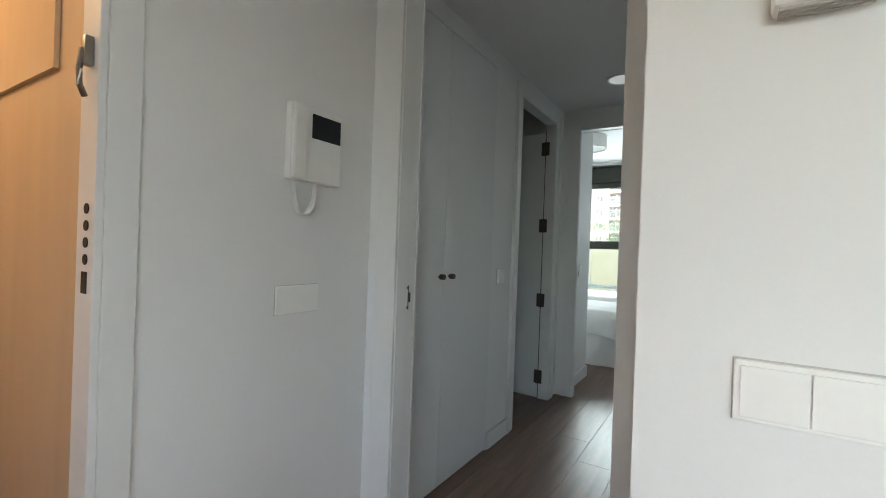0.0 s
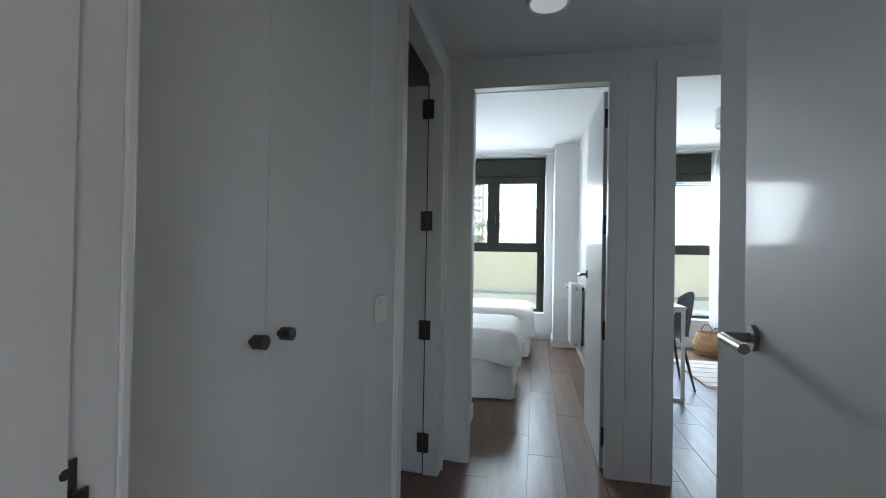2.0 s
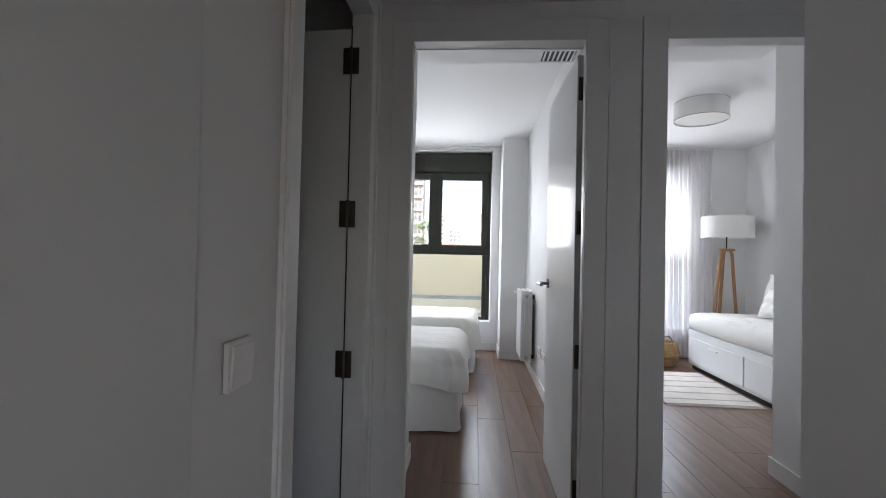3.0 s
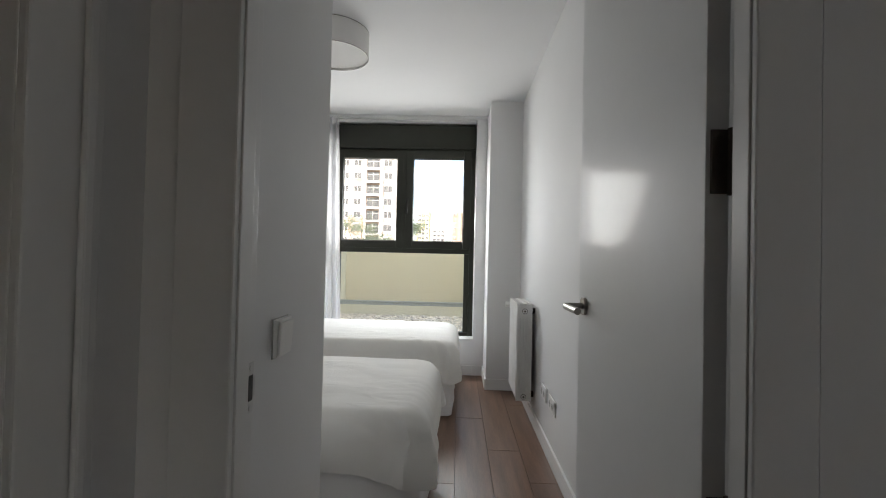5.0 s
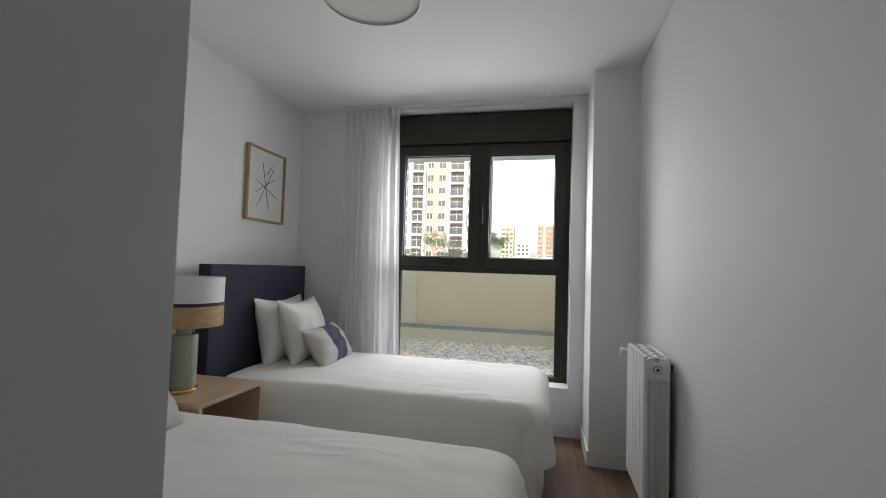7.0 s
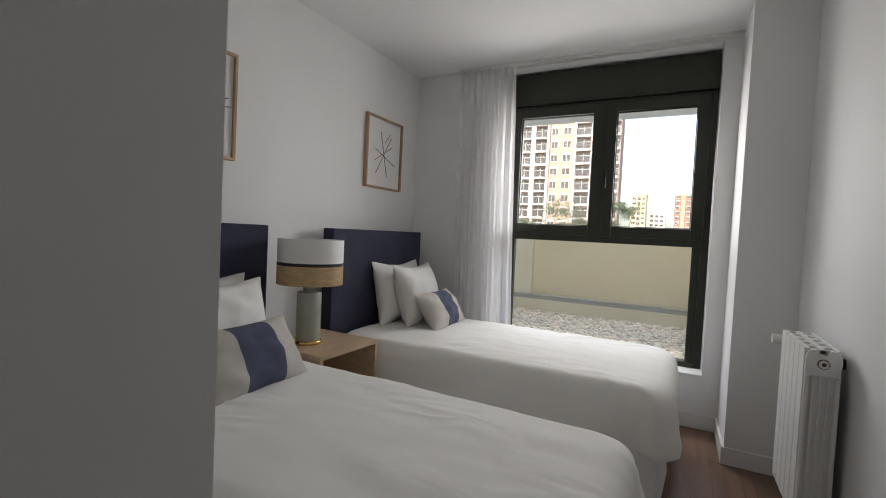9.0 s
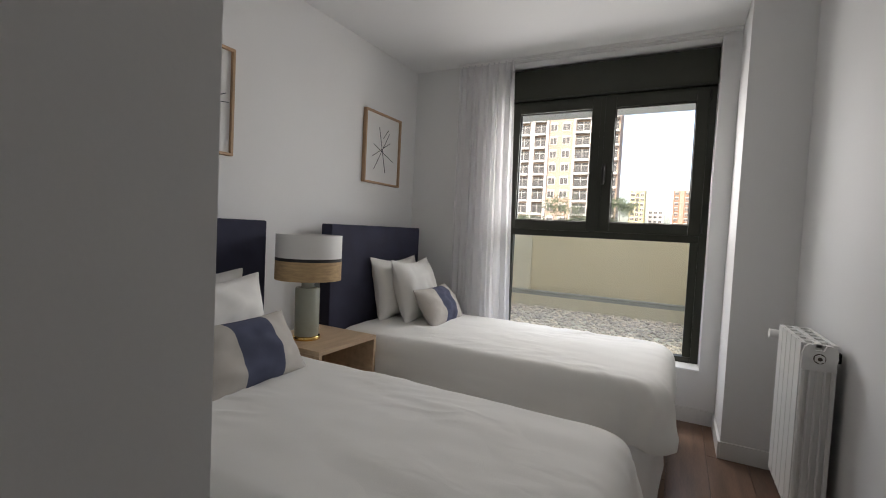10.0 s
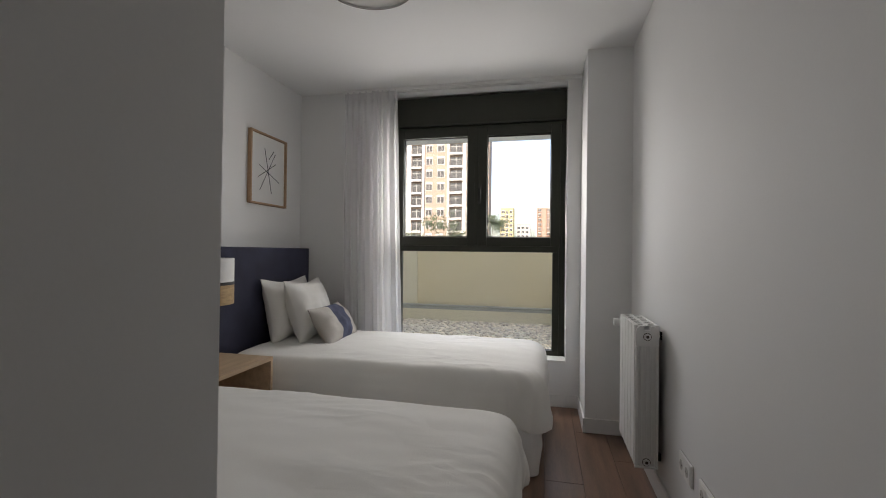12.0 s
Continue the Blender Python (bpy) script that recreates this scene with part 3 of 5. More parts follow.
# ---- windows ----
def window(name, x0, x1, xm, z0, z1, label, y=3.955, shutter=0.0):
    """Bronze aluminium window: shutter box, two sashes over a fixed lower light."""
    w = empty(name, label, "window", kind="structure")
    zt, zs = 2.236, 1.18
    bm = bmesh.new()
    box(bm, x0, x1, y - 0.03, y + 0.12, zt, z1, 0.004)
    box(bm, x0, x1, y - 0.034, y - 0.03, zt + 0.012, zt + 0.03, 0.001)
    part("shutter_box", bm, ALU, w, "dark bronze roller shutter box")
    bm = bmesh.new()
    f = 0.048
    box(bm, x0, x0 + f, y, y + 0.07, z0, zt, 0.003)
    box(bm, x1 - f, x1, y, y + 0.07, z0, zt, 0.003)
    box(bm, x0 + f, x1 - f, y, y + 0.07, z0, z0 + 0.04, 0.003)
    box(bm, x0 + f, x1 - f, y, y + 0.07, zs, zs + 0.055, 0.003)
    box(bm, x0 + f, x1 - f, y, y + 0.07, zt - 0.03, zt, 0.003)
    part("window_frame", bm, ALU, w)
    bm = bmesh.new()
    for xa, xb in ((x0 + f, x0 + f + 0.05), (x1 - f - 0.05, x1 - f)):
        box(bm, xa, xb, y + 0.012, y + 0.06, z0 + 0.04, zs, 0.002)
    part("lower_bead", bm, ALU, w)
    bm = bmesh.new()
    box(bm, x0 + f + 0.05, x1 - f - 0.05, y + 0.03, y + 0.036, z0 + 0.04, zs)
    p = part("lower_pane", bm, GLASS, w, "clear fixed lower pane")
    p.visible_shadow = False
    for xa, xb in ((x0 + f - 0.006, xm - 0.002), (xm + 0.002, x1 - f + 0.006)):
        za, zb, s = zs + 0.048, zt - 0.022, 0.074
        bm = bmesh.new()
        left = s + (0.012 if xa > xm else 0.0)
        box(bm, xa, xa + left, y - 0.016, y + 0.05, za, zb, 0.004)
        box(bm, xb - s, xb, y - 0.016, y + 0.05, za, zb, 0.004)
        box(bm, xa + left, xb - s, y - 0.016, y + 0.05, za, za + s, 0.004)
        box(bm, xa + left, xb - s, y - 0.016, y + 0.05, zb - s, zb, 0.004)
        sash = part("sash", bm, ALU, w)
        bm = bmesh.new()
        box(bm, xa + left, xb - s, y + 0.016, y + 0.022, za + s, zb - s)
        p = part("pane", bm, GLASS, sash)
        p.visible_shadow = False
        bm = bmesh.new()
        g = 0.006
        for a, b, c, d in ((xa + left, xa + left + g, za + s, zb - s), (xb - s - g, xb - s, za + s, zb - s), (xa + left + g, xb - s - g, za + s, za + s + g), (xa + left + g, xb - s - g, zb - s - g, zb - s)):
            box(bm, a, b, y + 0.005, y + 0.016, c, d)
        part("gasket", bm, SHADOWGAP, sash)
    bm = bmesh.new()
    box(bm, xm + 0.018, xm + 0.042, y - 0.028, y - 0.016, 1.60, 1.73, 0.004)
    cyl(bm, (xm + 0.03, y - 0.016, 1.69), (xm + 0.03, y - 0.055, 1.69), 0.008, seg=12)
    box(bm, xm + 0.019, xm + 0.041, y - 0.066, y - 0.05, 1.575, 1.705, 0.006)
    cover = bmesh.new()
    box(cover, xm - 0.016, xm + 0.016, y - 0.022, y - 0.0165, 1.232, zt - 0.026, 0.002)
    part("cover_strip", cover, ALU, w)
    part("window_handle", bm, BLACK, w, "black espagnolette handle")
    bm = bmesh.new()
    for z in (1.28, 2.17):
        cyl(bm, (x1 - f + 0.012, y - 0.018, z - 0.035), (x1 - f + 0.012, y - 0.018, z + 0.035), 0.008, seg=10)
    part("sash_hinges", bm, BLACK, w)
    if shutter:
        bm = bmesh.new()
        n = 6
        for k in range(n):
            box(bm, x0 + f, x1 - f, y + 0.085, y + 0.095, zt - shutter * (k + 1) / n, zt - shutter * k / n - 0.004, 0.002)
        part("roller_shutter", bm, ZINC, w, "grey shutter slats lowered a little")
    bm = bmesh.new()
    box(bm, x0 - 0.004, x1 + 0.004, FY - 0.025, y + 0.002, z0 - 0.014, z0 + 0.004, 0.004)
    part("window_sill", bm, TRIM, w, "white stone inner sill")
    return w


window("window_bedroom", -0.985, 0.478, -0.238, 0.353, 2.478, "dark bronze bedroom window with two sashes above a fixed pane")
window("window_living", 1.105, 2.83, 1.97, 0.353, 2.478, "dark bronze living room window with shutter slightly lowered", shutter=0.15)

# curtain rails
for xa, xb in ((-1.36, 0.583), (1.3, 3.2)):
    bm = bmesh.new()
    box(bm, xa, xb, FY - 0.055, FY - 0.02, 2.508, 2.529, 0.003)
    box(bm, xa, xb, FY - 0.042, FY - 0.034, 2.500, 2.508, 0.001)
    tagged(part("curtain_rail", bm, TRIM), "slim white curtain rail fixed under the ceiling", "curtain rail")


def curtain(x0, x1, x1low, y, z0, z1, folds, seed, label):
    """A sheer hanging from the rail: a stiff gathered heading, pinch pleats, then loose uneven folds."""
    rng = random.Random(seed)
    knots = [0.0]
    for _ in range(folds):
        knots.append(knots[-1] + rng.uniform(0.7, 1.4))
    knots = [k / knots[-1] for k in knots]
    size = [rng.uniform(0.55, 1.3) for _ in range(folds + 1)]
    lean = [rng.uniform(-1, 1) for _ in range(folds + 1)]
    per, m = 12, 48
    bm = bmesh.new()
    grid = []
    for j in range(m + 1):
        t = j / m
        z = z1 + (z0 - z1) * t
        loose = min(1, max(0.0, (t - 0.03) * 9))
        row = []
        for i in range(folds * per + 1):
            k, f = min(i // per, folds - 1), (i - min(i // per, folds - 1) * per) / per
            u = knots[k] + (knots[k + 1] - knots[k]) * f
            amp = 0.007 + loose * (0.019 + 0.012 * t) * (size[k] + (size[k + 1] - size[k]) * f)
            wave = math.sin(2 * math.pi * f) * (1 - 0.25 * loose) + 0.25 * loose * math.sin(4 * math.pi * f + 2 * t + lean[k])
            far = x1 + (x1low - x1) * t ** 1.3
            x = x0 + u * (far - x0) + loose * 0.014 * (lean[k] + (lean[k + 1] - lean[k]) * f) * math.sin(2.2 * t + k)
            row.append(bm.verts.new((x, y + amp * wave - 0.012 * t, z)))
        grid.append(row)
    for a, b in zip(grid, grid[1:]):
        for i in range(folds * per):
            bm.faces.new((a[i], a[i + 1], b[i + 1], b[i]))
    c = empty("curtain", label, "curtain")
    part("drape", bm, SHEER, c, smooth=True)
    for k in range(folds):
        xc = x0 + (knots[k] * 0.25 + knots[k + 1] * 0.75) * (x1 - x0)
        boxes("pleat", [(xc - 0.006, xc + 0.006, y - 0.024, y - 0.010, z1 - 0.075, z1 + 0.006)], SHEER, c, bevel=0.004)
    return c


curtain(-1.34, -0.875, -0.79, FY - 0.06, 0.02, 2.497, 9, 3, "white sheer curtain gathered to one side of the window")
curtain(2.5, 3.1, 3.12, FY - 0.06, 0.02, 2.497, 12, 5, "white sheer curtain hanging beside the living room window")

# ---- outside: terrace, towers, trees ----
# Out of view: added to block sun and sky light over the terrace.
structure("wall_light_block", [(-12, 14, 3.9, 4.13, 2.901, 16), (-12, -2.101, 3.9, 4.13, -3.2, 2.9), (3.751, 14, 3.9, 4.13, -3.2, 2.9), (-12, 14, -6, 3.899, 2.901, 3.1)], STUCCO, "unseen rendered storeys added above to shade the terrace", "wall")
structure("ground", [(-900, 900, 7.0, 1500, -3.4, -3.2)], ASPHALT, "grey ground far below the terrace", "ground")
structure("terrace_floor", [(-4, 6, 4.131, 6.349, 0.0, 0.225)], PALESTUCCO, "terrace deck under the gravel", "terrace")
structure("overhang", [(-4, 6, 4.131, 5.38, 2.445, 2.72)], WALL, "white slab overhanging the terrace", "slab")
parapet = structure("wall_parapet", [(-4, 6, 6.35, 6.6, -3.2, 1.2)], STUCCO, "cream rendered terrace parapet", "wall")
structure("parapet_pier", [(-4, -1.42, 6.315, 6.349, 0.4, 1.2)], PALESTUCCO, "paler rendered pier on the parapet", "wall")
structure("parapet_plinth", [(-4, 6, 6.30, 6.349, 0.2, 0.385)], PALESTUCCO, "pale rendered plinth at the parapet foot", "wall")
structure("parapet_flashing", [(-4, 6, 6.285, 6.349, 0.386, 0.43)], ZINC, "grey metal flashing over the plinth", "flashing")
bm = bmesh.new()
cyl(bm, (-4, 6.27, 0.44), (6, 6.27, 0.44), 0.016, seg=10)
tagged(part("parapet_pipe", bm, ZINC), "thin grey pipe running along the parapet", "pipe", kind="structure")

rng = np.random.default_rng(4)
unit = bmesh.new()
bmesh.ops.create_icosphere(unit, subdivisions=1, radius=1.0)
uv = np.array([v.co[:] for v in unit.verts])
uf = np.array([[v.index for v in f.verts] for f in unit.faces])
unit.free()


def scatter(name, count, place, size, mat, label, category):
    """Many small stones as one sheet of stuff."""
    vs, fs = [], []
    for k in range(count):
        c = place()
        s = size() * np.array((1 + rng.random() * 0.7, 0.7 + rng.random() * 0.5, 0.45 + rng.random() * 0.35))
        a = rng.random() * 6.28
        r = np.array(((math.cos(a), -math.sin(a), 0), (math.sin(a), math.cos(a), 0), (0, 0, 1)))
        vs.append((uv * (1 + 0.25 * (rng.random(uv.shape) - 0.5)) * s) @ r.T + c)
        fs.append(uf + k * len(uv))
    me = bpy.data.meshes.new(name)
    me.from_pydata(np.concatenate(vs).tolist(), [], np.concatenate(fs).tolist())
    me.materials.append(mat)
    return tagged(new(name, me), label, category, kind="stuff")


GRAVEL_NT = GRAVEL.node_tree
geo = GRAVEL_NT.nodes.new("ShaderNodeNewGeometry")
hsv = GRAVEL_NT.nodes.new("ShaderNodeHueSaturation")
gmr = GRAVEL_NT.nodes.new("ShaderNodeMapRange")
gmr.inputs["To Min"].default_value, gmr.inputs["To Max"].default_value = 0.7, 1.25
GRAVEL_NT.links.new(geo.outputs["Random Per Island"], gmr.inputs[0])
GRAVEL_NT.links.new(gmr.outputs[0], hsv.inputs["Value"])
gb = GRAVEL_NT.nodes["Principled BSDF"]
GRAVEL_NT.links.new(gb.inputs["Base Color"].links[0].from_socket, hsv.inputs["Color"])
GRAVEL_NT.links.new(hsv.outputs[0], gb.inputs["Base Color"])
scatter("gravel", 9000, lambda: np.array((-2.4 + 5.4 * rng.random(), 4.15 + 2.12 * rng.random(), 0.225 + 0.02 * rng.random())), lambda: 0.011 + 0.012 * rng.random(), GRAVEL, "pale grey and white roof gravel", "gravel")


def tower(name, x0, x1, y, z1, wall_mat, bays, label, storey=3.0, base=-3.2, depth=14):
    """A slab block: wall, roof edge, and storeys of recessed balconies or windows. bays: (xa, xb, kind)."""
    b = empty(name, label, "building", "buildings outside", at=(0, 0, 0))
    boxes("wall", [(x0, x1, y, y + depth, base, z1)], wall_mat, b)
    boxes("roof", [(x0 - 0.3, x1 + 0.3, y - 0.3, y + depth, z1, z1 + 0.5)], TOWERWHITE, b)
    shared = {}
    floors = int((z1 - base) / storey)
    for bi, (xa, xb, kind) in enumerate(bays):
        w = xb - xa
        if kind == "pilaster":
            boxes("pilaster", [(xa, xb, y - 0.45, y, base, z1)], TOWERWHITE, b)
            continue
        if kind == "strip":
            boxes("strip", [(xa, xb, y - 0.1, y, base, z1)], TOWERBEIGE, b)
            continue
        for k in range(floors):
            zb = base + k * storey
            key = (round(w, 2), kind)
            if kind == "balcony":
                if key not in shared:
                    shared[key] = []
                    for nm, spans, mt in (
                        ("window", [(0.15, w - 0.15, -0.06, -0.003, 0.1, 2.5)], TOWERDARK),
                        ("mullion", [(w * 0.5 - 0.06, w * 0.5 + 0.06, -0.12, -0.061, 0.1, 2.5), (0.15, w - 0.15, -0.12, -0.061, 1.9, 2.0)], TOWERWHITE),
                        ("balcony", [(0, w, -1.1, -0.001, -0.12, 0.08), (0.02, w - 0.02, -1.1, -1.06, 0.08, 0.35)], TOWERWHITE),
                        ("railing", [(0, w, -1.09, -1.05, 1.0, 1.08)] + [(0.1 + i * (w - 0.2) / 9 - 0.025, 0.1 + i * (w - 0.2) / 9 + 0.025, -1.085, -1.055, 0.35, 1.0) for i in range(10)], TOWERDARK)):
                        q = bmesh.new()
                        for sp in spans:
                            box(q, *sp)
                        me = bpy.data.meshes.new(nm)
                        q.to_mesh(me)
                        q.free()
                        me.materials.append(mt)
                        shared[key].append((nm, me))
            else:
                if key not in shared:
                    shared[key] = []
                    for nm, spans, mt in (
                        ("window", [(0.1, w - 0.1, -0.06, -0.003, 0.9, 2.3)], TOWERDARK),
                        ("window_frame", [(0, w, -0.14, -0.061, 0.8, 0.9), (0, 0.1, -0.14, -0.061, 0.9, 2.3), (w - 0.1, w, -0.14, -0.061, 0.9, 2.3), (w / 2 - 0.04, w / 2 + 0.04, -0.12, -0.061, 0.9, 2.3), (0, w, -0.14, -0.061, 2.3, 2.75)], TOWERWHITE)):
                        q = bmesh.new()
                        for sp in spans:
                            box(q, *sp)
                        me = bpy.data.meshes.new(nm)
                        q.to_mesh(me)
                        q.free()
                        me.materials.append(mt)
                        shared[key].append((nm, me))
            if zb + storey < -1.5:
                continue
            for nm, me in shared[key]:
                o = new(nm, me)
                o.parent = b
                o.location = (xa, y, zb)
    return b


tower("apartment_tower", -46, -12.0, 102, 46, TOWERBEIGE, [
    (-44, -40.5, "balcony"), (-40.5, -39.5, "pilaster"), (-38.2, -34.9, "balcony"), (-34.9, -34.4, "pilaster"), (-34.3, -31.5, "balcony"), (-31.5, -30.4, "pilaster"), (-30.4, -27.8, "balcony"), (-27.8, -27.2, "pilaster"),
    (-26.9, -25.3, "window"), (-24.2, -22.4, "window"), (-21.7, -21.2, "pilaster"), (-21.2, -18.1, "balcony"), (-18.1, -17.3, "pilaster"), (-17.2, -15.2, "window"), (-14.9, -14.2, "pilaster"), (-14.1, -12.2, "balcony")],
    "tall beige and white apartment tower with dark balconies", depth=5)
tower("yellow_building", -28, -19.6, 300, 31, TOWERYELLOW, [(-27.5, -25, "window"), (-24.6, -22.6, "balcony"), (-22, -20, "window")], "distant yellow apartment block")
tower("white_building", -19.2, -9.5, 330, 22, TOWERWHITE, [(-18.5, -16.5, "window"), (-15.5, -13.5, "window"), (-12.5, -10.5, "window")], "distant pale apartment block")
tower("brick_building", -4.6, 9, 290, 30, TOWERBRICK, [(-4.6, -3.8, "pilaster"), (-3.2, -1.2, "window"), (-0.6, 1.6, "strip"), (2.2, 4.2, "window"), (5, 7, "window")], "distant orange brick apartment block")
tower("low_building", -22, 8, 240, 8, TOWERBRICK, [(-21, -18, "window"), (-16, -13, "window"), (-11, -8, "window"), (-6, -3, "window"), (0, 3, "window")], "low brick building between distant blocks")


def tree(x, y, top, spread, seed, label):
    """A small tree: tapered trunk, limbs, and a crown of many separate leaves."""
    r = random.Random(seed)
    t = empty("tree", label, "tree", "trees outside", at=(x, y, -3.2))
    h = top + 3.2
    bm = bmesh.new()
    cyl(bm, (0, 0, 0), (0.1, 0, h * 0.5), 0.13, 0.08, 10)
    tips = []
    for k in range(11):
        a, e = r.uniform(0, 6.28), r.uniform(0.35, 0.95)
        s = Vector((0.07, 0, h * r.uniform(0.32, 0.5)))
        tip = Vector((math.cos(a) * spread * e, math.sin(a) * spread * e, h * r.uniform(0.58, 0.95)))
        cyl(bm, s, tip, 0.05, 0.012, 6)
        tips.append(tip)
    part("trunk", bm, BARK, t)
    verts, faces = [], []
    for tip in tips:
        for c in range(20):
            d = Vector((r.gauss(0, 1), r.gauss(0, 1), r.gauss(0, 0.8)))
            cc = tip + d * spread * 0.24
            cc.z = min(cc.z, h * 1.02)
            for q in range(26):
                p = cc + Vector((r.gauss(0, 1), r.gauss(0, 1), r.gauss(0, 1))) * spread * 0.1
                ax = Vector((r.gauss(0, 1), r.gauss(0, 1), r.gauss(0, 1))).normalized()
                bx = ax.orthogonal().normalized()
                L = r.uniform(0.04, 0.085)
                i = len(verts)
                verts += [p - ax * L, p + bx * L * 0.45, p + ax * L, p - bx * L * 0.45]
                faces.append((i, i + 1, i + 2, i + 3))
    me = bpy.data.meshes.new("crown")
    me.from_pydata([v[:] for v in verts], [], faces)
    me.materials.append(LEAF)
    o = new("crown", me)
    o.parent = t
    return t


tree(-6.3, 30, 4.0, 1.7, 1, "leafy green tree showing above the parapet")
tree(-3.1, 31, 3.7, 1.1, 2, "thin leafy tree showing above the parapet")
tree(-9.8, 34, 2.5, 1.6, 3, "low green tree behind the parapet")
tree(-1.0, 40, 2.1, 1.4, 4, "low green tree behind the parapet")


# ---- bedroom things ----
def rounded_rect(x0, x1, y0, y1, r, n=14):
    pts = []
    for cx, cy, a0 in ((x1 - r, y1 - r, 0), (x0 + r, y1 - r, 90), (x0 + r, y0 + r, 180), (x1 - r, y0 + r, 270)):
        for k in range(n + 1):
            a = radians(a0 + 90 * k / n)
            pts.append(Vector((cx + r * math.cos(a), cy + r * math.sin(a))))
    out = []
    for a, b in zip(pts, pts[1:] + pts[:1]):
        m = max(1, int((b - a).length / 0.02))
        out += [a + (b - a) * (i / m) for i in range(m)]
    return out


def rings_mesh(rings, cap=True):
    bm = bmesh.new()
    vv = [[bm.verts.new(p) for p in ring] for ring in rings]
    n = len(vv[0])
    for a, b in zip(vv, vv[1:]):
        for k in range(n):
            bm.faces.new((a[k], a[(k + 1) % n], b[(k + 1) % n], b[k]))
    if cap:
        bm.faces.new(vv[0])
    return bm


def bed(x0, x1, y0, y1, top, hem, flare, seed, label):
    """A single bed: upholstered headboard, base, quilt hanging over three sides, pleated skirt."""
    r = random.Random(seed)
    b = empty("bed", label, "bed", "single beds", at=(0, 0, 0))
    bm = bmesh.new()
    box(bm, x0 - 0.09, x0 - 0.002, y0 - 0.02, y1 + 0.02, 0.04, 1.192, 0.008)
    part("headboard", bm, NAVY, b, "navy fabric headboard")
    bm = bmesh.new()
    box(bm, x0, x1 - 0.08, y0 + 0.05, y1 - 0.05, 0.12, 0.34, 0.01)
    part("base", bm, SKIRT, b)
    bm = bmesh.new()
    for xx in (x0 + 0.1, x1 - 0.2):
        for yy in (y0 + 0.12, y1 - 0.12):
            cyl(bm, (xx, yy, 0), (xx, yy, 0.12), 0.022, seg=12)
    part("legs", bm, BLACK, b)
    # quilt
    foot = rounded_rect(x0, x1, y0, y1, 0.10)
    n = len(foot)
    mid = Vector(((x0 + x1) / 2, (y0 + y1) / 2))
    lx, ly = (x1 - x0) / 2, (y1 - y0) / 2
    rings = []

    def crown(p):
        """Height of the quilt's upper side: a shallow swell with broad and slanting ripples."""
        ex, ey = (p.x - mid.x) / lx, (p.y - mid.y) / ly
        w = Vector((p.x * 2.0, p.y * 3.6, seed * 3.1))
        v = 0.007 * noise.noise(w) + 0.004 * noise.noise(w * 2.6)
        patch = max(0.0, noise.noise(Vector((p.x * 2.1, p.y * 2.4, seed + 20))) + 0.05)
        ridge = noise.noise(Vector((p.x * 4 + p.y * 2.5, p.y * 15 - p.x * 5, seed + 7)))
        v += 0.012 * patch * max(0.0, 1 - abs(ridge) * 3.5)
        return top + v + 0.014 * (1 - ex * ex) * (1 - ey * ey) - 0.010 * max(0.0, -ey) ** 2

    inner = [p - Vector(((p.x - mid.x) / lx * 0.10, (p.y - mid.y) / ly * 0.075)) for p in foot]
    for s in [0.03] + [k / 30 for k in range(1, 31)]:
        rings.append([Vector((*(mid + (q - mid) * s), crown(mid + (q - mid) * s))) for q in inner])
    arc = [0.0]
    for p, q in zip(foot, foot[1:]):
        arc.append(arc[-1] + (q - p).length)
    near = [max(0.0, 1 - min((p - Vector((x1, yy))).length for yy in (y0, y1)) / 0.30) for p in foot]
    drop = 0.105

    def gather(u):
        """Sharp uneven tucks along the edge."""
        return 1 - 2 * abs(math.sin(u * 29 + seed + noise.noise(Vector((u * 6, seed, 3)))))

    for k in range(1, 9):
        a = radians(90 * k / 8)
        ring = []
        for i, (p, q) in enumerate(zip(foot, inner)):
            pucker = 0.016 * near[i] * gather(arc[i]) * (k / 8)
            c = q + (p - q) * math.sin(a) + (p - q).normalized() * pucker
            ring.append(Vector((c.x, c.y, crown(q) - drop * (1 - math.cos(a)))))
        rings.append(ring)
    for k in range(1, 15):
        t = k / 14
        ring = []
        for i, p in enumerate(foot):
            nxt, prv = foot[(i + 1) % n], foot[i - 1]
            tg = (nxt - prv).normalized()
            nm = Vector((tg.y, -tg.x))
            corner = near[i]
            fold = 0.013 * math.sin(arc[i] * 11 + seed + 1.5 * t) * t + 0.014 * noise.noise(Vector((arc[i] * 5, t * 1.5, seed))) * t
            fold += 0.016 * corner * gather(arc[i] + 0.02 * t) * (1 - 0.2 * t)
            q = p + nm * (0.008 * math.sin(math.pi * t * 0.8) + fold + flare * corner ** 1.5 * t)
            zs = crown(inner[i]) - drop
            ring.append(Vector((q.x, q.y, zs + (hem - zs) * t - 0.045 * corner ** 2 * t + 0.008 * t * math.sin(arc[i] * 5 + seed))))
        rings.append(ring)
    last = rings[-1]
    for inward, lift in ((0.006, -0.003), (0.016, 0.004), (0.018, 0.03)):
        rings.append([Vector((p.x - (p.x - mid.x) / lx * inward, p.y - (p.y - mid.y) / ly * inward, p.z + lift)) for p in last])
    part("quilt", rings_mesh(rings), LINEN, b, "rumpled white quilt", smooth=True)
    # skirt
    sk = rounded_rect(x0 + 0.02, x1 - 0.055, y0 + 0.035, y1 - 0.035, 0.03, 4)
    fine = []
    for p, q in zip(sk, sk[1:] + sk[:1]):
        m = max(1, int((q - p).length / 0.011))
        fine += [p + (q - p) * (i / m) for i in range(m)]
    n2 = len(fine)
    acc, d = [], 0
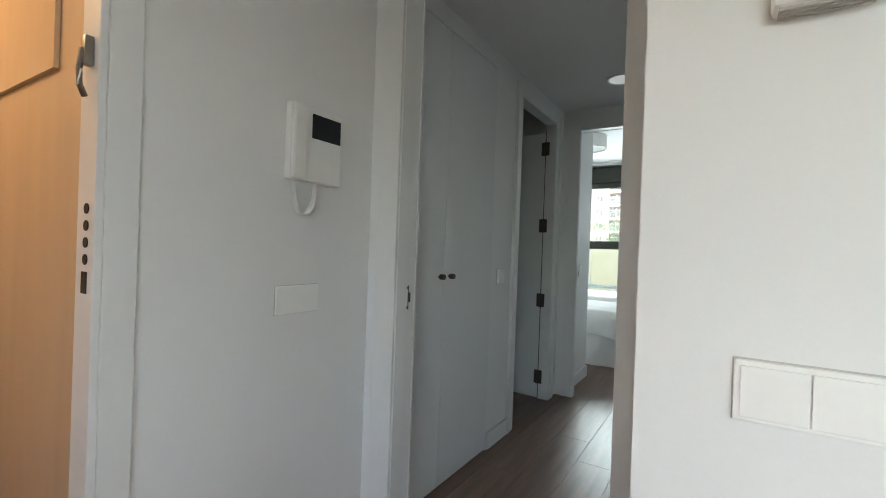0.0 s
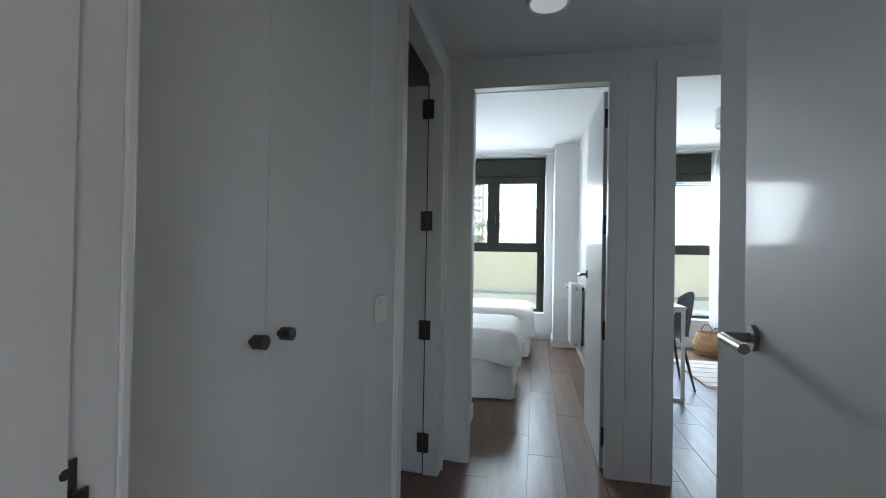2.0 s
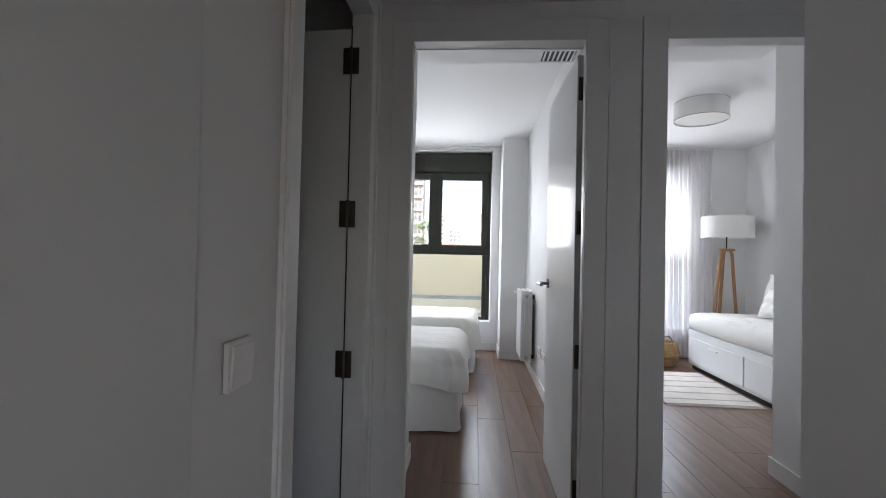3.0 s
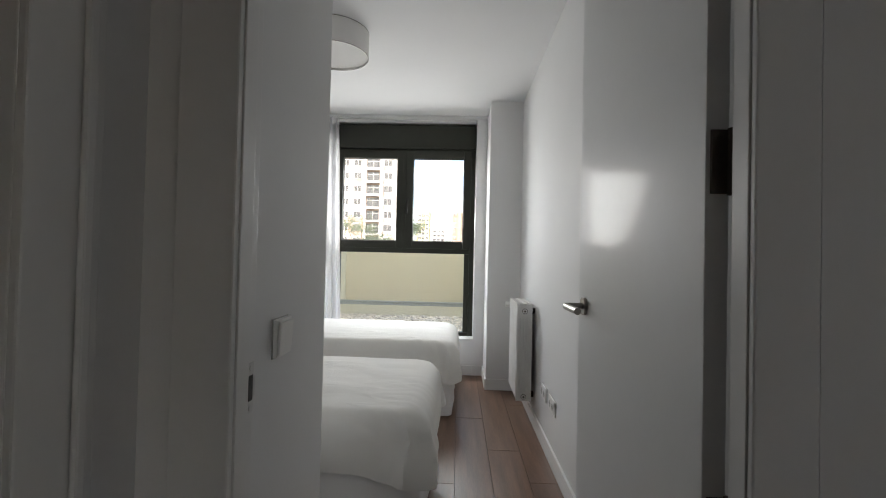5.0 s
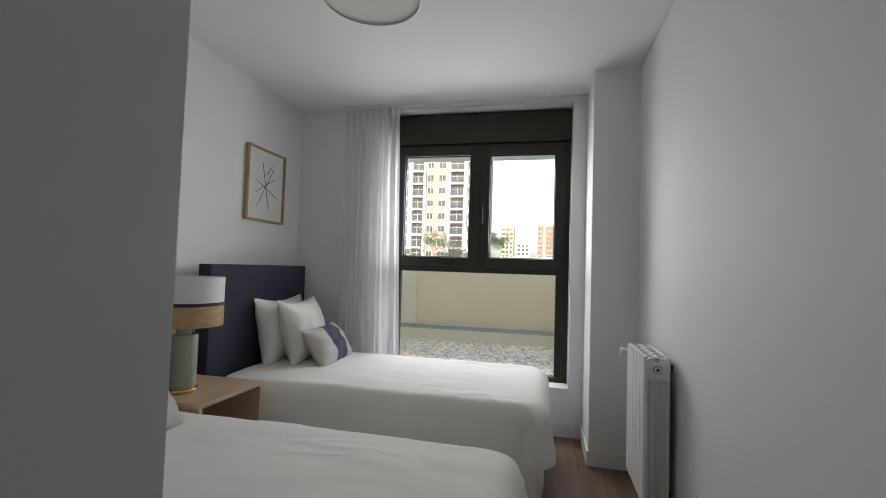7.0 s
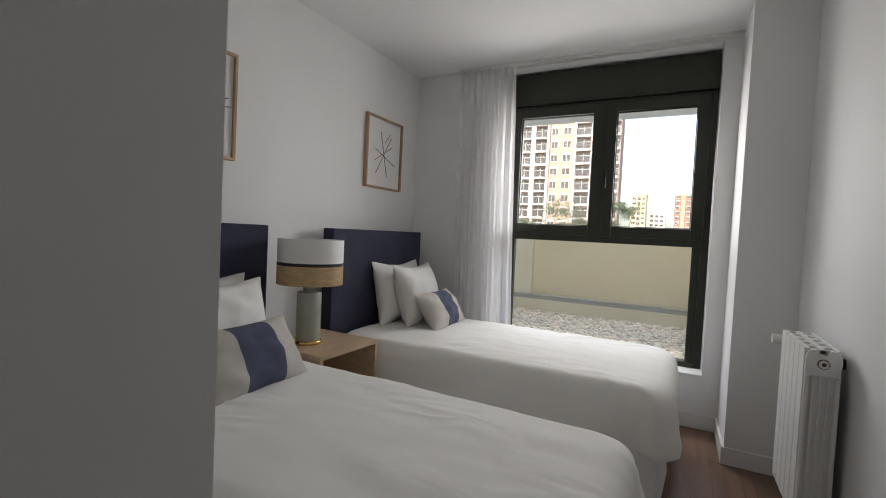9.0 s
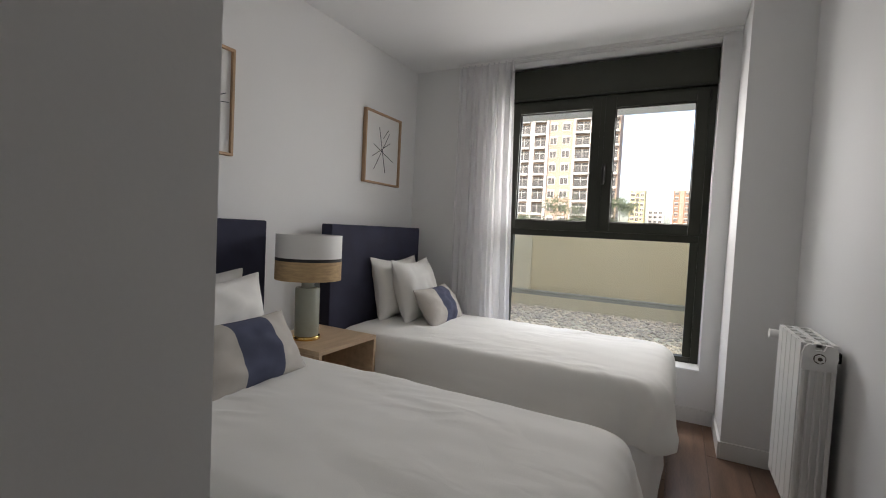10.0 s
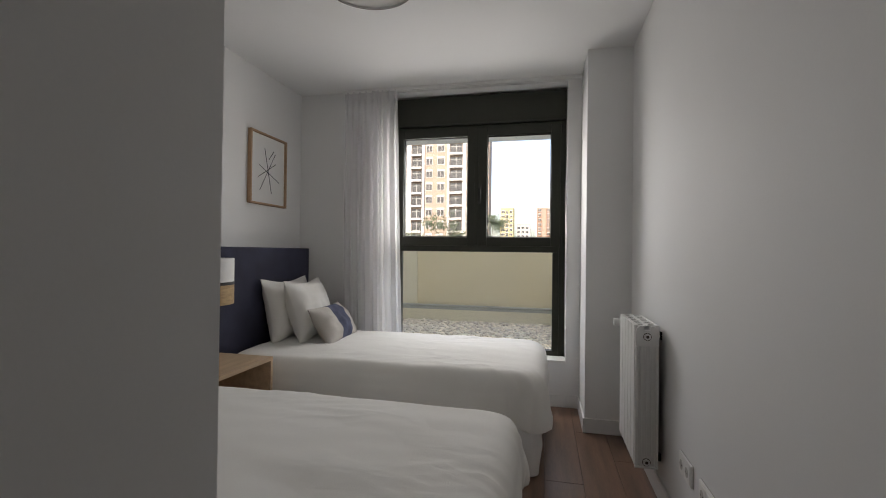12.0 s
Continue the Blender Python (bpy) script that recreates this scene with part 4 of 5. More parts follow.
    for p, q in zip(fine, fine[1:] + fine[:1]):
        acc.append(d)
        d += (q - p).length
    rings = []
    for k in range(9):
        t = k / 8
        ring = []
        for i, p in enumerate(fine):
            tg = (fine[(i + 1) % n2] - fine[i - 1]).normalized()
            nm = Vector((tg.y, -tg.x))
            w = noise.noise(Vector((acc[i] * 2.3, seed, 0)))
            pl = 0.016 * t * (math.sin(acc[i] * 13 + 4 * w) * (0.35 + 0.65 * abs(w) * 2)) + 0.025 * t
            q = p + nm * pl
            ring.append(Vector((q.x, q.y, 0.36 + (0.012 - 0.36) * t)))
        rings.append(ring)
    part("bed_skirt", rings_mesh(rings, cap=False), SKIRT, b, "pleated white bed skirt", smooth=True)
    return b


bed(-1.60, 0.235, 1.13, 2.09, 0.553, 0.315, 0.05, 1, "single bed with white quilt beside the entry wall")
bed(-1.60, 0.335, 2.63, 3.65, 0.545, 0.265, 0.02, 2, "single bed with white quilt under the window")


def cushion_mesh(w, h, t, seed, u0=-1.0, u1=1.0, pinch=0.08, creased=0.010):
    """One stretch of a stuffed pillow, standing on its long side, facing +x."""
    n = 28
    bm = bmesh.new()
    sheets = []
    for s in (1, -1):
        grid = []
        for i in range(n + 1):
            row = []
            for j in range(n + 1):
                u, v = u0 + (u1 - u0) * i / n, -1 + 2 * j / n
                e = max(0.0, (1 - abs(u) ** 2.4)) ** 0.6 * max(0.0, (1 - abs(v) ** 2.4)) ** 0.6
                ku, kv = 1 - pinch * 0.5 * (1 - v * v) ** 1.5 * abs(u) ** 3, 1 - pinch * 0.5 * (1 - u * u) ** 1.5 * abs(v) ** 3
                crease = max(0.0, 1 - 4 * abs(noise.noise(Vector((u * 2.5 + v, v * 4 - u, seed + 3 * s))))) * (abs(u * v) + 0.15)
                wr = 0.006 * noise.noise(Vector((u * 3, v * 3, seed + s)))
                row.append(bm.verts.new((s * (t / 2 * e + 0.003 - creased * crease * min(1, e * 3)) + wr * e * 3, u * w / 2 * ku, v * h / 2 * kv + h / 2)))
            grid.append(row)
        for a, b in zip(grid, grid[1:]):
            for j in range(n):
                bm.faces.new((a[j], a[j + 1], b[j + 1], b[j]))
        sheets.append(grid)
    f, g = sheets
    rim = lambda q: [q[i][0] for i in range(n + 1)] + [q[n][j] for j in range(1, n + 1)] + [q[i][n] for i in range(n - 1, -1, -1)] + [q[0][j] for j in range(n - 1, 0, -1)]
    a, b = rim(f), rim(g)
    for k in range(len(a)):
        bm.faces.new((a[k], a[(k + 1) % len(a)], b[(k + 1) % len(a)], b[k]))
    return bm


def pillow(m, w, h, t, seed, label):
    o = part("pillow", cushion_mesh(w, h, t, seed, pinch=0.3), LINEN, smooth=True)
    o.matrix_world = m
    return tagged(o, label, "pillow", "bed pillows")


def banded_cushion(m, w, h, t, seed, label):
    c = empty("cushion", label, "cushion", "bed cushions")
    for nm, a, b, mt in (("cover", -1.0, -0.36, BEIGE), ("cover", 0.36, 1.0, BEIGE), ("band", -0.36, 0.36, BAND)):
        part(nm, cushion_mesh(w, h, t, seed, a, b, 0.2, 0.002), mt, c, "slate blue woven band" if nm == "band" else "", smooth=True)
    c.matrix_world = m
    return c


for y, z, tall, who in ((1.665, 0.535, 0.43, "bed beside the entry wall"), (3.275, 0.523, 0.46, "bed under the window")):
    pillow(pose(-1.47, y - 0.02, z, 0, -12, 0), 0.58, tall, 0.2, y, "white pillow against the headboard of the " + who)
    pillow(pose(-1.30, y + 0.005, z, 0, -17, 3), 0.53, tall, 0.21, y + 1, "white front pillow on the " + who)
    banded_cushion(pose(-1.09, y + 0.01, z + 0.002, 0, -34, 4), 0.52, 0.3, 0.17, y + 2, "beige cushion with blue band on the " + who)

# nightstand
ns = empty("nightstand", "light oak nightstand with an open front between the beds", "nightstand")
boxes("top", [(-1.63, -1.19, 2.09, 2.55, 0.546, 0.568)], OAK, ns, bevel=0.002)
boxes("side_panel", [(-1.63, -1.19, 2.09, 2.11, 0.02, 0.5455)], OAK, ns, bevel=0.001)
boxes("side_panel", [(-1.63, -1.19, 2.53, 2.55, 0.02, 0.5455)], OAK, ns, bevel=0.001)
boxes("back_panel", [(-1.64, -1.625, 2.1105, 2.5295, 0.02, 0.5455)], OAKFRAME, ns)
boxes("shelf", [(-1.6245, -1.18, 2.1105, 2.5295, 0.26, 0.28)], OAK, ns)
boxes("foot", [(-1.62, -1.2, 2.1, 2.125, 0, 0.0195), (-1.62, -1.2, 2.515, 2.54, 0, 0.0195)], OAK, ns)

# bedside lamp
lamp = empty("table_lamp", "sage ceramic table lamp with white and raffia drum shade", "lamp", at=(-1.435, 2.25, 0.5685))
bm = bmesh.new()
turned(bm, [(0.0005, 0), (0.072, 0), (0.074, 0.004), (0.074, 0.012), (0.071, 0.018), (0.066, 0.02), (0.0005, 0.02)], 48)
part("base", bm, BRASS, lamp, "round polished brass base", smooth=True)
bm = bmesh.new()
turned(bm, [(0.0005, 0.02), (0.062, 0.02), (0.0645, 0.024), (0.0645, 0.27), (0.061, 0.277), (0.036, 0.279), (0.034, 0.283), (0.034, 0.335), (0.0005, 0.336)], 48)
part("body", bm, CERAMIC, lamp, "sage glazed ceramic cylinder", smooth=True)
bm = bmesh.new()
cyl(bm, (0, 0, 0.336), (0, 0, 0.5), 0.008, seg=12)
for k in range(3):
    a = k * 2.094
    cyl(bm, (0, 0, 0.49), (0.168 * math.cos(a), 0.168 * math.sin(a), 0.49), 0.0025, seg=6)
part("stem", bm, BRASS, lamp)


def drum(r, z0, z1, t=0.0025, seg=64):
    """An open tube of a shade."""
    bm = bmesh.new()
    ring = lambda rad, z: [bm.verts.new((rad * math.cos(2 * math.pi * k / seg), rad * math.sin(2 * math.pi * k / seg), z)) for k in range(seg)]
    a, b, c, d = ring(r, z0), ring(r, z1), ring(r - t, z1), ring(r - t, z0)
    for p, q in ((a, b), (b, c), (c, d), (d, a)):
        for k in range(seg):
            bm.faces.new((p[k], p[(k + 1) % seg], q[(k + 1) % seg], q[k]))
    return bm


part("shade_upper", drum(0.171, 0.437, 0.56), SHADE, lamp, "white fabric shade", smooth=True)
part("shade_trim", drum(0.1722, 0.422, 0.438), BLACK, lamp, "thin black trim", smooth=True)
part("shade_lower", drum(0.1718, 0.322, 0.422), RAFFIA, lamp, "woven raffia band", smooth=True)


def picture(y0, y1, z0, z1, sticks, label):
    """A framed line drawing on the headboard wall."""
    p = empty("picture", label, "picture", "line drawings above the beds")
    x, f, d = BW + 0.002, 0.014, 0.03
    bm = bmesh.new()
    box(bm, x, x + d, y0, y0 + f, z0, z1, 0.001)
    box(bm, x, x + d, y1 - f, y1, z0, z1, 0.001)
    box(bm, x, x + d, y0 + f, y1 - f, z0, z0 + f, 0.001)
    box(bm, x, x + d, y0 + f, y1 - f, z1 - f, z1, 0.001)
    part("frame", bm, OAKFRAME, p, "thin oak frame")
    boxes("paper", [(x, x + 0.012, y0 + f, y1 - f, z0 + f, z1 - f)], PAPER, p)
    bm = bmesh.new()
    w, h = y1 - y0, z1 - z0
    for ua, va, ub, vb in sticks:
        a = Vector((x + 0.0125, y0 + ua * w, z0 + va * h))
        b = Vector((x + 0.0125, y0 + ub * w, z0 + vb * h))
        tube(bm, [a, b], 0.0024, 5)
    part("drawing", bm, INK, p, "crossing thin dark lines")
    return p


STICKS_A = [(0.40, 0.80, 0.60, 0.18), (0.70, 0.76, 0.28, 0.20), (0.26, 0.55, 0.82, 0.36), (0.24, 0.38, 0.72, 0.62), (0.52, 0.66, 0.66, 0.80)]
STICKS_B = [(0.7, 0.74, 0.3, 0.3), (0.5, 0.8, 0.62, 0.3), (0.62, 0.46, 0.95, 0.5), (0.62, 0.46, 0.92, 0.58)]
picture(3.095, 3.555, 1.515, 2.055, STICKS_A, "oak framed abstract line drawing over the window bed")
picture(1.548, 2.008, 1.515, 2.055, STICKS_B, "oak framed abstract line drawing over the entry bed")


def ceiling_drum(x, y, r, z0, z1, label):
    c = empty("ceiling_lamp", label, "ceiling lamp", at=(x, y, 0))
    part("shade", drum(r, z0, z1), SHADE, c, "white fabric drum", smooth=True)
    bm = bmesh.new()
    cyl(bm, (0, 0, z0 + 0.006), (0, 0, z0 + 0.012), r - 0.004, seg=64)
    part("diffuser", bm, SHADE, c, "flat white diffuser")
    part("lower_ring", drum(r + 0.001, z0 - 0.003, z0 + 0.001), STEEL, c, "thin metal ring", smooth=True)
    part("upper_ring", drum(r + 0.001, z1 - 0.004, z1 - 0.001), STEEL, c, smooth=True)
    bm = bmesh.new()
    cyl(bm, (0, 0, z1 - 0.02), (0, 0, z1), r * 0.5, seg=32)
    part("canopy", bm, TRIM, c)
    return c


ceiling_drum(-0.475, 2.15, 0.212, 2.38, 2.53, "white fabric drum lamp under the bedroom ceiling")

# corridor downlight
cd = empty("downlight", "flat round white downlight in the corridor ceiling, its disc whitened by added glow", "ceiling light", at=(0.39, -0.46, 2.21))
bm = bmesh.new()
turned(bm, [(0.0005, -0.004), (0.075, -0.004), (0.088, -0.012), (0.094, -0.008), (0.096, 0.0), (0.0005, 0.0)], 48)
part("ring", bm, TRIM, cd, smooth=True)
bm = bmesh.new()
cyl(bm, (0, 0, -0.0085), (0, 0, -0.0042), 0.076, seg=48)
part("diffuser", bm, GLOW, cd, "disc with a faint glow added")


def radiator(x0, x1, y0, n, z0, z1):
    """Aluminium column radiator: sections with grooved fronts, slotted tops, a ribbed end, plugs and a valve."""
    r = empty("radiator", "white aluminium column radiator hung on the wall", "radiator")
    pitch, xm = 0.08, (x0 + x1) / 2
    for k in range(n):
        ya = y0 + k * pitch
        bm = bmesh.new()
        box(bm, x0, x0 + 0.007, ya + 0.003, ya + pitch - 0.003, z0 + 0.02, z1 - 0.004, 0.003)
        box(bm, x0 + 0.0075, x1, ya + 0.030, ya + 0.050, z0, z1 - 0.06, 0.004)
        for xx in (x0 + 0.028, x0 + 0.05, x0 + 0.072):
            box(bm, xx, xx + 0.005, ya + 0.006, ya + pitch - 0.006, z0 + 0.08, z1 - 0.1, 0.001)
        for zz in (z0 + 0.03, z1 - 0.055):
            cyl(bm, (xm, ya + 0.002, zz), (xm, ya + pitch - 0.002, zz), 0.024, seg=16)
        for xa, xb in ((x0 + 0.0075, x0 + 0.018), (xm - 0.010, xm + 0.010), (x1 - 0.014, x1)):
            box(bm, xa, xb, ya + 0.003, ya + pitch - 0.003, z1 - 0.022, z1 - 0.004, 0.002)
        for yb in (ya + 0.003, ya + pitch - 0.018):
            box(bm, x0 + 0.0185, x1 - 0.0145, yb, yb + 0.015, z1 - 0.03, z1 - 0.006, 0.002)
        part("section", bm, RADIATOR, r)
    # ribbed end: a recessed web with raised rims, ribs and a notched head
    bm = bmesh.new()
    box(bm, x0 + 0.004, x1 - 0.004, y0 - 0.001, y0 + 0.0025, z0 + 0.012, z1 - 0.07, 0.001)
    part("end_web", bm, RADIATOR, r)
    for xa, xb in ((x0 + 0.003, x0 + 0.016), (x1 - 0.016, x1 - 0.002)):
        bm = bmesh.new()
        box(bm, xa, xb, y0 - 0.012, y0 - 0.0012, z0 + 0.012, z1 - 0.1005, 0.004)
        part("rim", bm, RADIATOR, r)
    bm = bmesh.new()
    head = [(x0 + 0.003, z1 - 0.10), (x1 - 0.002, z1 - 0.10), (x1 - 0.004, z1 - 0.075), (x1, z1 - 0.05), (x1 - 0.002, z1 - 0.022), (x1 - 0.014, z1 - 0.008),
            (xm + 0.020, z1 - 0.006), (xm + 0.013, z1 - 0.026), (xm - 0.013, z1 - 0.026), (xm - 0.020, z1 - 0.006), (x0 + 0.022, z1 - 0.006), (x0 + 0.010, z1 - 0.016), (x0 + 0.004, z1 - 0.036)]
    near = [bm.verts.new((x, y0 - 0.012, z)) for x, z in head]
    far = [bm.verts.new((x, y0 + 0.0025, z)) for x, z in head]
    bm.faces.new(near)
    bm.faces.new(far[::-1])
    for k in range(len(head)):
        bm.faces.new((near[k], far[k], far[(k + 1) % len(head)], near[(k + 1) % len(head)]))
    bmesh.ops.recalc_face_normals(bm, faces=bm.faces[:])
    part("head", bm, RADIATOR, r)
    bm = bmesh.new()
    box(bm, x0 + 0.003, x1 - 0.002, y0 - 0.012, y0 + 0.0025, z0 + 0.004, z0 + 0.0115, 0.003)
    part("foot_rim", bm, RADIATOR, r)
    for xx in (x0 + 0.030, x0 + 0.052, x0 + 0.074):
        bm = bmesh.new()
        box(bm, xx - 0.0035, xx + 0.0035, y0 - 0.011, y0 - 0.0012, z0 + 0.06, z1 - 0.101, 0.003)
        part("rib", bm, RADIATOR, r)
    for zz in (z0 + 0.035, z1 - 0.055):
        bm = bmesh.new()
        cyl(bm, (xm, y0 - 0.0122, zz), (xm, y0 - 0.014, zz), 0.024, seg=24)
        plug = part("plug", bm, RADIATOR, r, "white screwed end plug")
        bm = bmesh.new()
        cyl(bm, (xm, y0 - 0.0142, zz), (xm, y0 - 0.0152, zz), 0.0185, seg=24)
        part("groove", bm, HINGE, plug)
        bm = bmesh.new()
        cyl(bm, (xm, y0 - 0.0154, zz), (xm, y0 - 0.021, zz), 0.0165, seg=6)
        part("nut", bm, RADIATOR, plug)
        bm = bmesh.new()
        cyl(bm, (xm, y0 - 0.0212, zz), (xm, y0 - 0.0222, zz), 0.007, seg=14)
        part("slot", bm, HINGE, plug)
        bm = bmesh.new()
        box(bm, x1 + 0.0005, RW + 0.001, y0 + 0.07, y0 + 0.095, zz - 0.025, zz + 0.012, 0.002)
        part("bracket", bm, BLACK, r)
    ye = y0 + n * pitch
    bm = bmesh.new()
    cyl(bm, ((x0 + x1) / 2, ye, z1 - 0.055), ((x0 + x1) / 2, ye + 0.04, z1 - 0.055), 0.012, seg=14)
    cyl(bm, ((x0 + x1) / 2 - 0.01, ye + 0.035, z1 - 0.055), (x0 - 0.03, ye + 0.035, z1 - 0.055), 0.017, 0.021, seg=20)
    part("valve", bm, PLASTIC, r, "white thermostatic valve head", smooth=True)
    bm = bmesh.new()
    tube(bm, [((x0 + x1) / 2, ye + 0.035, z1 - 0.055), ((x0 + x1) / 2 + 0.02, ye + 0.04, z1 - 0.06), (RW + 0.001, ye + 0.04, z1 - 0.06)], 0.008, 10)
    part("pipe", bm, RADIATOR, r)
    return r


radiator(0.733, 0.841, 2.53, 5, 0.172, 0.845)


def switch(m, gangs, w, h, label, category="light switch", sockets=False):
    """A wall plate with rockers; built facing +x, long side along y."""
    s = empty("wall_socket" if sockets else "light_switch", label, category)
    bm = bmesh.new()
    box(bm, 0.0022, 0.011, -w / 2, w / 2, -h / 2, h / 2, 0.002)
    part("plate", bm, PLASTIC, s)
    # Slightly larger grey box draws the shadow outline round the plate.
    boxes("shade_rim", [(-0.0005, 0.002, -w / 2 - 0.0016, w / 2 + 0.0016, -h / 2 - 0.0016, h / 2 + 0.0016)], GREYPLASTIC, s, "thin grey rim drawn for the edge shadow")
    g = (w - 0.012) / gangs
    for k in range(gangs):
        ya = -w / 2 + 0.006 + k * g
        bm = bmesh.new()
        if sockets:
            yc = ya + g / 2
            box(bm, 0.0111, 0.013, ya + 0.002, ya + g - 0.002, -h / 2 + 0.006, h / 2 - 0.006, 0.001)
            sk = part("socket", bm, PLASTIC, s)
            bm = bmesh.new()
            cyl(bm, (0.0131, yc, 0), (0.0138, yc, 0), 0.019, seg=24)
            part("well", bm, GREYPLASTIC, sk)
            for dy in (-0.0095, 0.0095):
                bm = bmesh.new()
                cyl(bm, (0.0139, yc + dy, 0), (0.0145, yc + dy, 0), 0.003, seg=8)
                part("hole", bm, BLACK, sk)
        else:
            box(bm, 0.0111, 0.0165, ya + 0.001, ya + g - 0.001, -h / 2 + 0.006, h / 2 - 0.006, 0.0015)
            for v in bm.verts:
                v.co.x += 0.0022 * (v.co.z / (h / 2))
            part("rocker", bm, PLASTIC, s)
    s.matrix_world = m
    return s


switch(pose(LW, -1.04, 0.962), 1, 0.082, 0.082, "single white rocker switch on the corridor wall")
switch(pose(-0.069, 0.405, 0.970), 1, 0.082, 0.082, "single white rocker switch on the bedroom entry wall")
switch(pose(0.975 + 0.15, -2.70, 0.946, 0, 0, -90), 4, 0.30, 0.078, "long white four gang switch plate in the hall")
switch(pose(1.93, 0.5, 0.99, 0, 0, 180), 1, 0.082, 0.082, "white switch on the living room entry wall")
switch(pose(RW, 2.20, 0.335, 0, 0, 180), 2, 0.15, 0.082, "double white socket plate low on the bedroom wall", "socket", True)
switch(pose(RW, 1.96, 0.335, 0, 0, 180), 2, 0.15, 0.082, "double white socket plate low on the bedroom wall", "socket", True)

# hall things
ic = empty("intercom", "white video door intercom with black screen and handset", "intercom", at=(LW, -2.445, 1.40))
boxes("housing", [(0, 0.026, -0.105, 0.097, -0.10, 0.125)], PLASTIC, ic, bevel=0.006)
boxes("handset", [(0.0265, 0.038, -0.104, -0.05, -0.098, 0.124)], PLASTIC, ic, "white handset in its cradle", bevel=0.008)
boxes("screen", [(0.0265, 0.0285, -0.028, 0.088, 0.032, 0.106)], SCREEN, ic, "black glass screen", bevel=0.001)
bm = bmesh.new()
pts = []
for k in range(340):
    t = k / 339
    a = math.pi * t
    c = Vector((0.02, -0.045 - 0.04 * math.cos(a), -0.098 - 0.10 * math.sin(a) ** 0.7))
    pts.append(c + Vector((0.007 * math.cos(k * 0.75), 0.007 * math.sin(k * 0.75) * math.sin(a), 0.007 * math.sin(k * 0.75) * math.cos(a))))
tube(bm, pts, 0.0022, 5)
part("cord", bm, PLASTIC, ic, "coiled white cord", smooth=True)
jb = empty("junction_box", "flat white junction cover on the hall wall", "cover", at=(LW, -2.49, 0.945))
boxes("cover", [(0.0022, 0.009, -0.078, 0.078, -0.042, 0.042)], PLASTIC, jb, bevel=0.003)
# Grey rim again stands in for the cover's edge shadow.
boxes("shade_rim", [(-0.0005, 0.002, -0.0795, 0.0795, -0.0435, 0.0435)], GREYPLASTIC, jb, "thin grey rim drawn for the edge shadow")
ch = empty("door_chime", "white plastic chime box on the hall pier", "chime", at=(1.045, -2.70, 1.418))
boxes("housing", [(-0.045, 0.06, -0.04, 0, 0, 0.14)], PLASTIC, ch, bevel=0.008)
for k in range(4):
    boxes("louvre", [(-0.038, 0.053, -0.035 + k * 0.008, -0.031 + k * 0.008, -0.004, -0.0005)], GREYPLASTIC, ch)
vent = empty("vent_grille", "white slatted air grille in the lowered ceiling", "vent", at=(0.75, 0.875, 2.36))
boxes("frame", [(-0.11, 0.11, -0.085, -0.07, -0.008, -0.0005), (-0.11, 0.11, 0.07, 0.085, -0.008, -0.0005), (-0.11, -0.095, -0.07, 0.07, -0.008, -0.0005), (0.095, 0.11, -0.07, 0.07, -0.008, -0.0005)], TRIM, vent)
boxes("backing", [(-0.095, 0.095, -0.07, 0.07, -0.003, -0.001)], BLACK, vent)
for k in range(7):
    boxes("slat", [(-0.085 + k * 0.0275, -0.075 + k * 0.0275, -0.07, 0.07, -0.008, -0.0035)], TRIM, vent)
ll = empty("landing_lamp", "round glowing landing ceiling lamp", "lamp", at=(-1.0, -3.6, 2.6))
bm = bmesh.new()
cyl(bm, (0, 0, -0.06), (0, 0, -0.001), 0.14, seg=32)
part("shade", bm, SHADE, ll)


# ---- living room things seen through its doorway ----
def daybed(x0, x1, y0, y1):
    d = empty("daybed", "white daybed with two drawers and a rumpled white quilt", "daybed")
    boxes("frame", [(x0, x1, y0, y1, 0.05, 0.42)], LACQUER, d, bevel=0.006)
    boxes("plinth", [(x0 + 0.03, x1, y0 + 0.03, y1 - 0.03, 0.0, 0.0495)], BLACK, d)
    half = (y1 - y0 - 0.12) / 2
    for k in range(2):
        ya = y0 + 0.05 + k * (half + 0.02)
        bm = bmesh.new()
        box(bm, x0 - 0.012, x0 - 0.0005, ya, ya + half, 0.08, 0.34, 0.003)
        dr = part("drawer", bm, LACQUER, d)
        boxes("handle", [(x0 - 0.03, x0 - 0.0125, ya + half / 2 - 0.08, ya + half / 2 + 0.08, 0.285, 0.3)], TRIM, dr, "white bar pull", bevel=0.003)
    rr = rounded_rect(x0 + 0.01, x1 - 0.01, y0 + 0.02, y1 - 0.01, 0.08)
    mid = Vector(((x0 + x1) / 2, (y0 + y1) / 2))
    rings = []
    for s in [0.03] + [k / 20 for k in range(1, 21)]:
        rings.append([Vector((*(mid + (p - mid) * s), 0.60 + 0.016 * noise.noise(Vector((p.x * s * 4, p.y * 5 * s, 2))) + 0.012 * max(0, 1 - 4 * abs(noise.noise(Vector((p.y * s * 6, p.x * 3, 9))))))) for p in rr])
    for k, (o, z) in enumerate(((0.02, 0.575), (0.032, 0.54), (0.034, 0.5), (0.03, 0.46), (0.0, 0.424))):
        rings.append([Vector((p.x + (p.x - mid.x) / abs(p.x - mid.x + 1e-6) * o * min(1, abs(p.x - mid.x) * 3), p.y + o * (1 if p.y > mid.y else -1) * 0.5, z + 0.012 * noise.noise(Vector((p.x * 6, p.y * 6, k))))) for p in rr])
    part("quilt", rings_mesh(rings), LINEN, d, "rumpled white quilt", smooth=True)
    return d


daybed(2.64, 3.5, 1.25, 3.30)
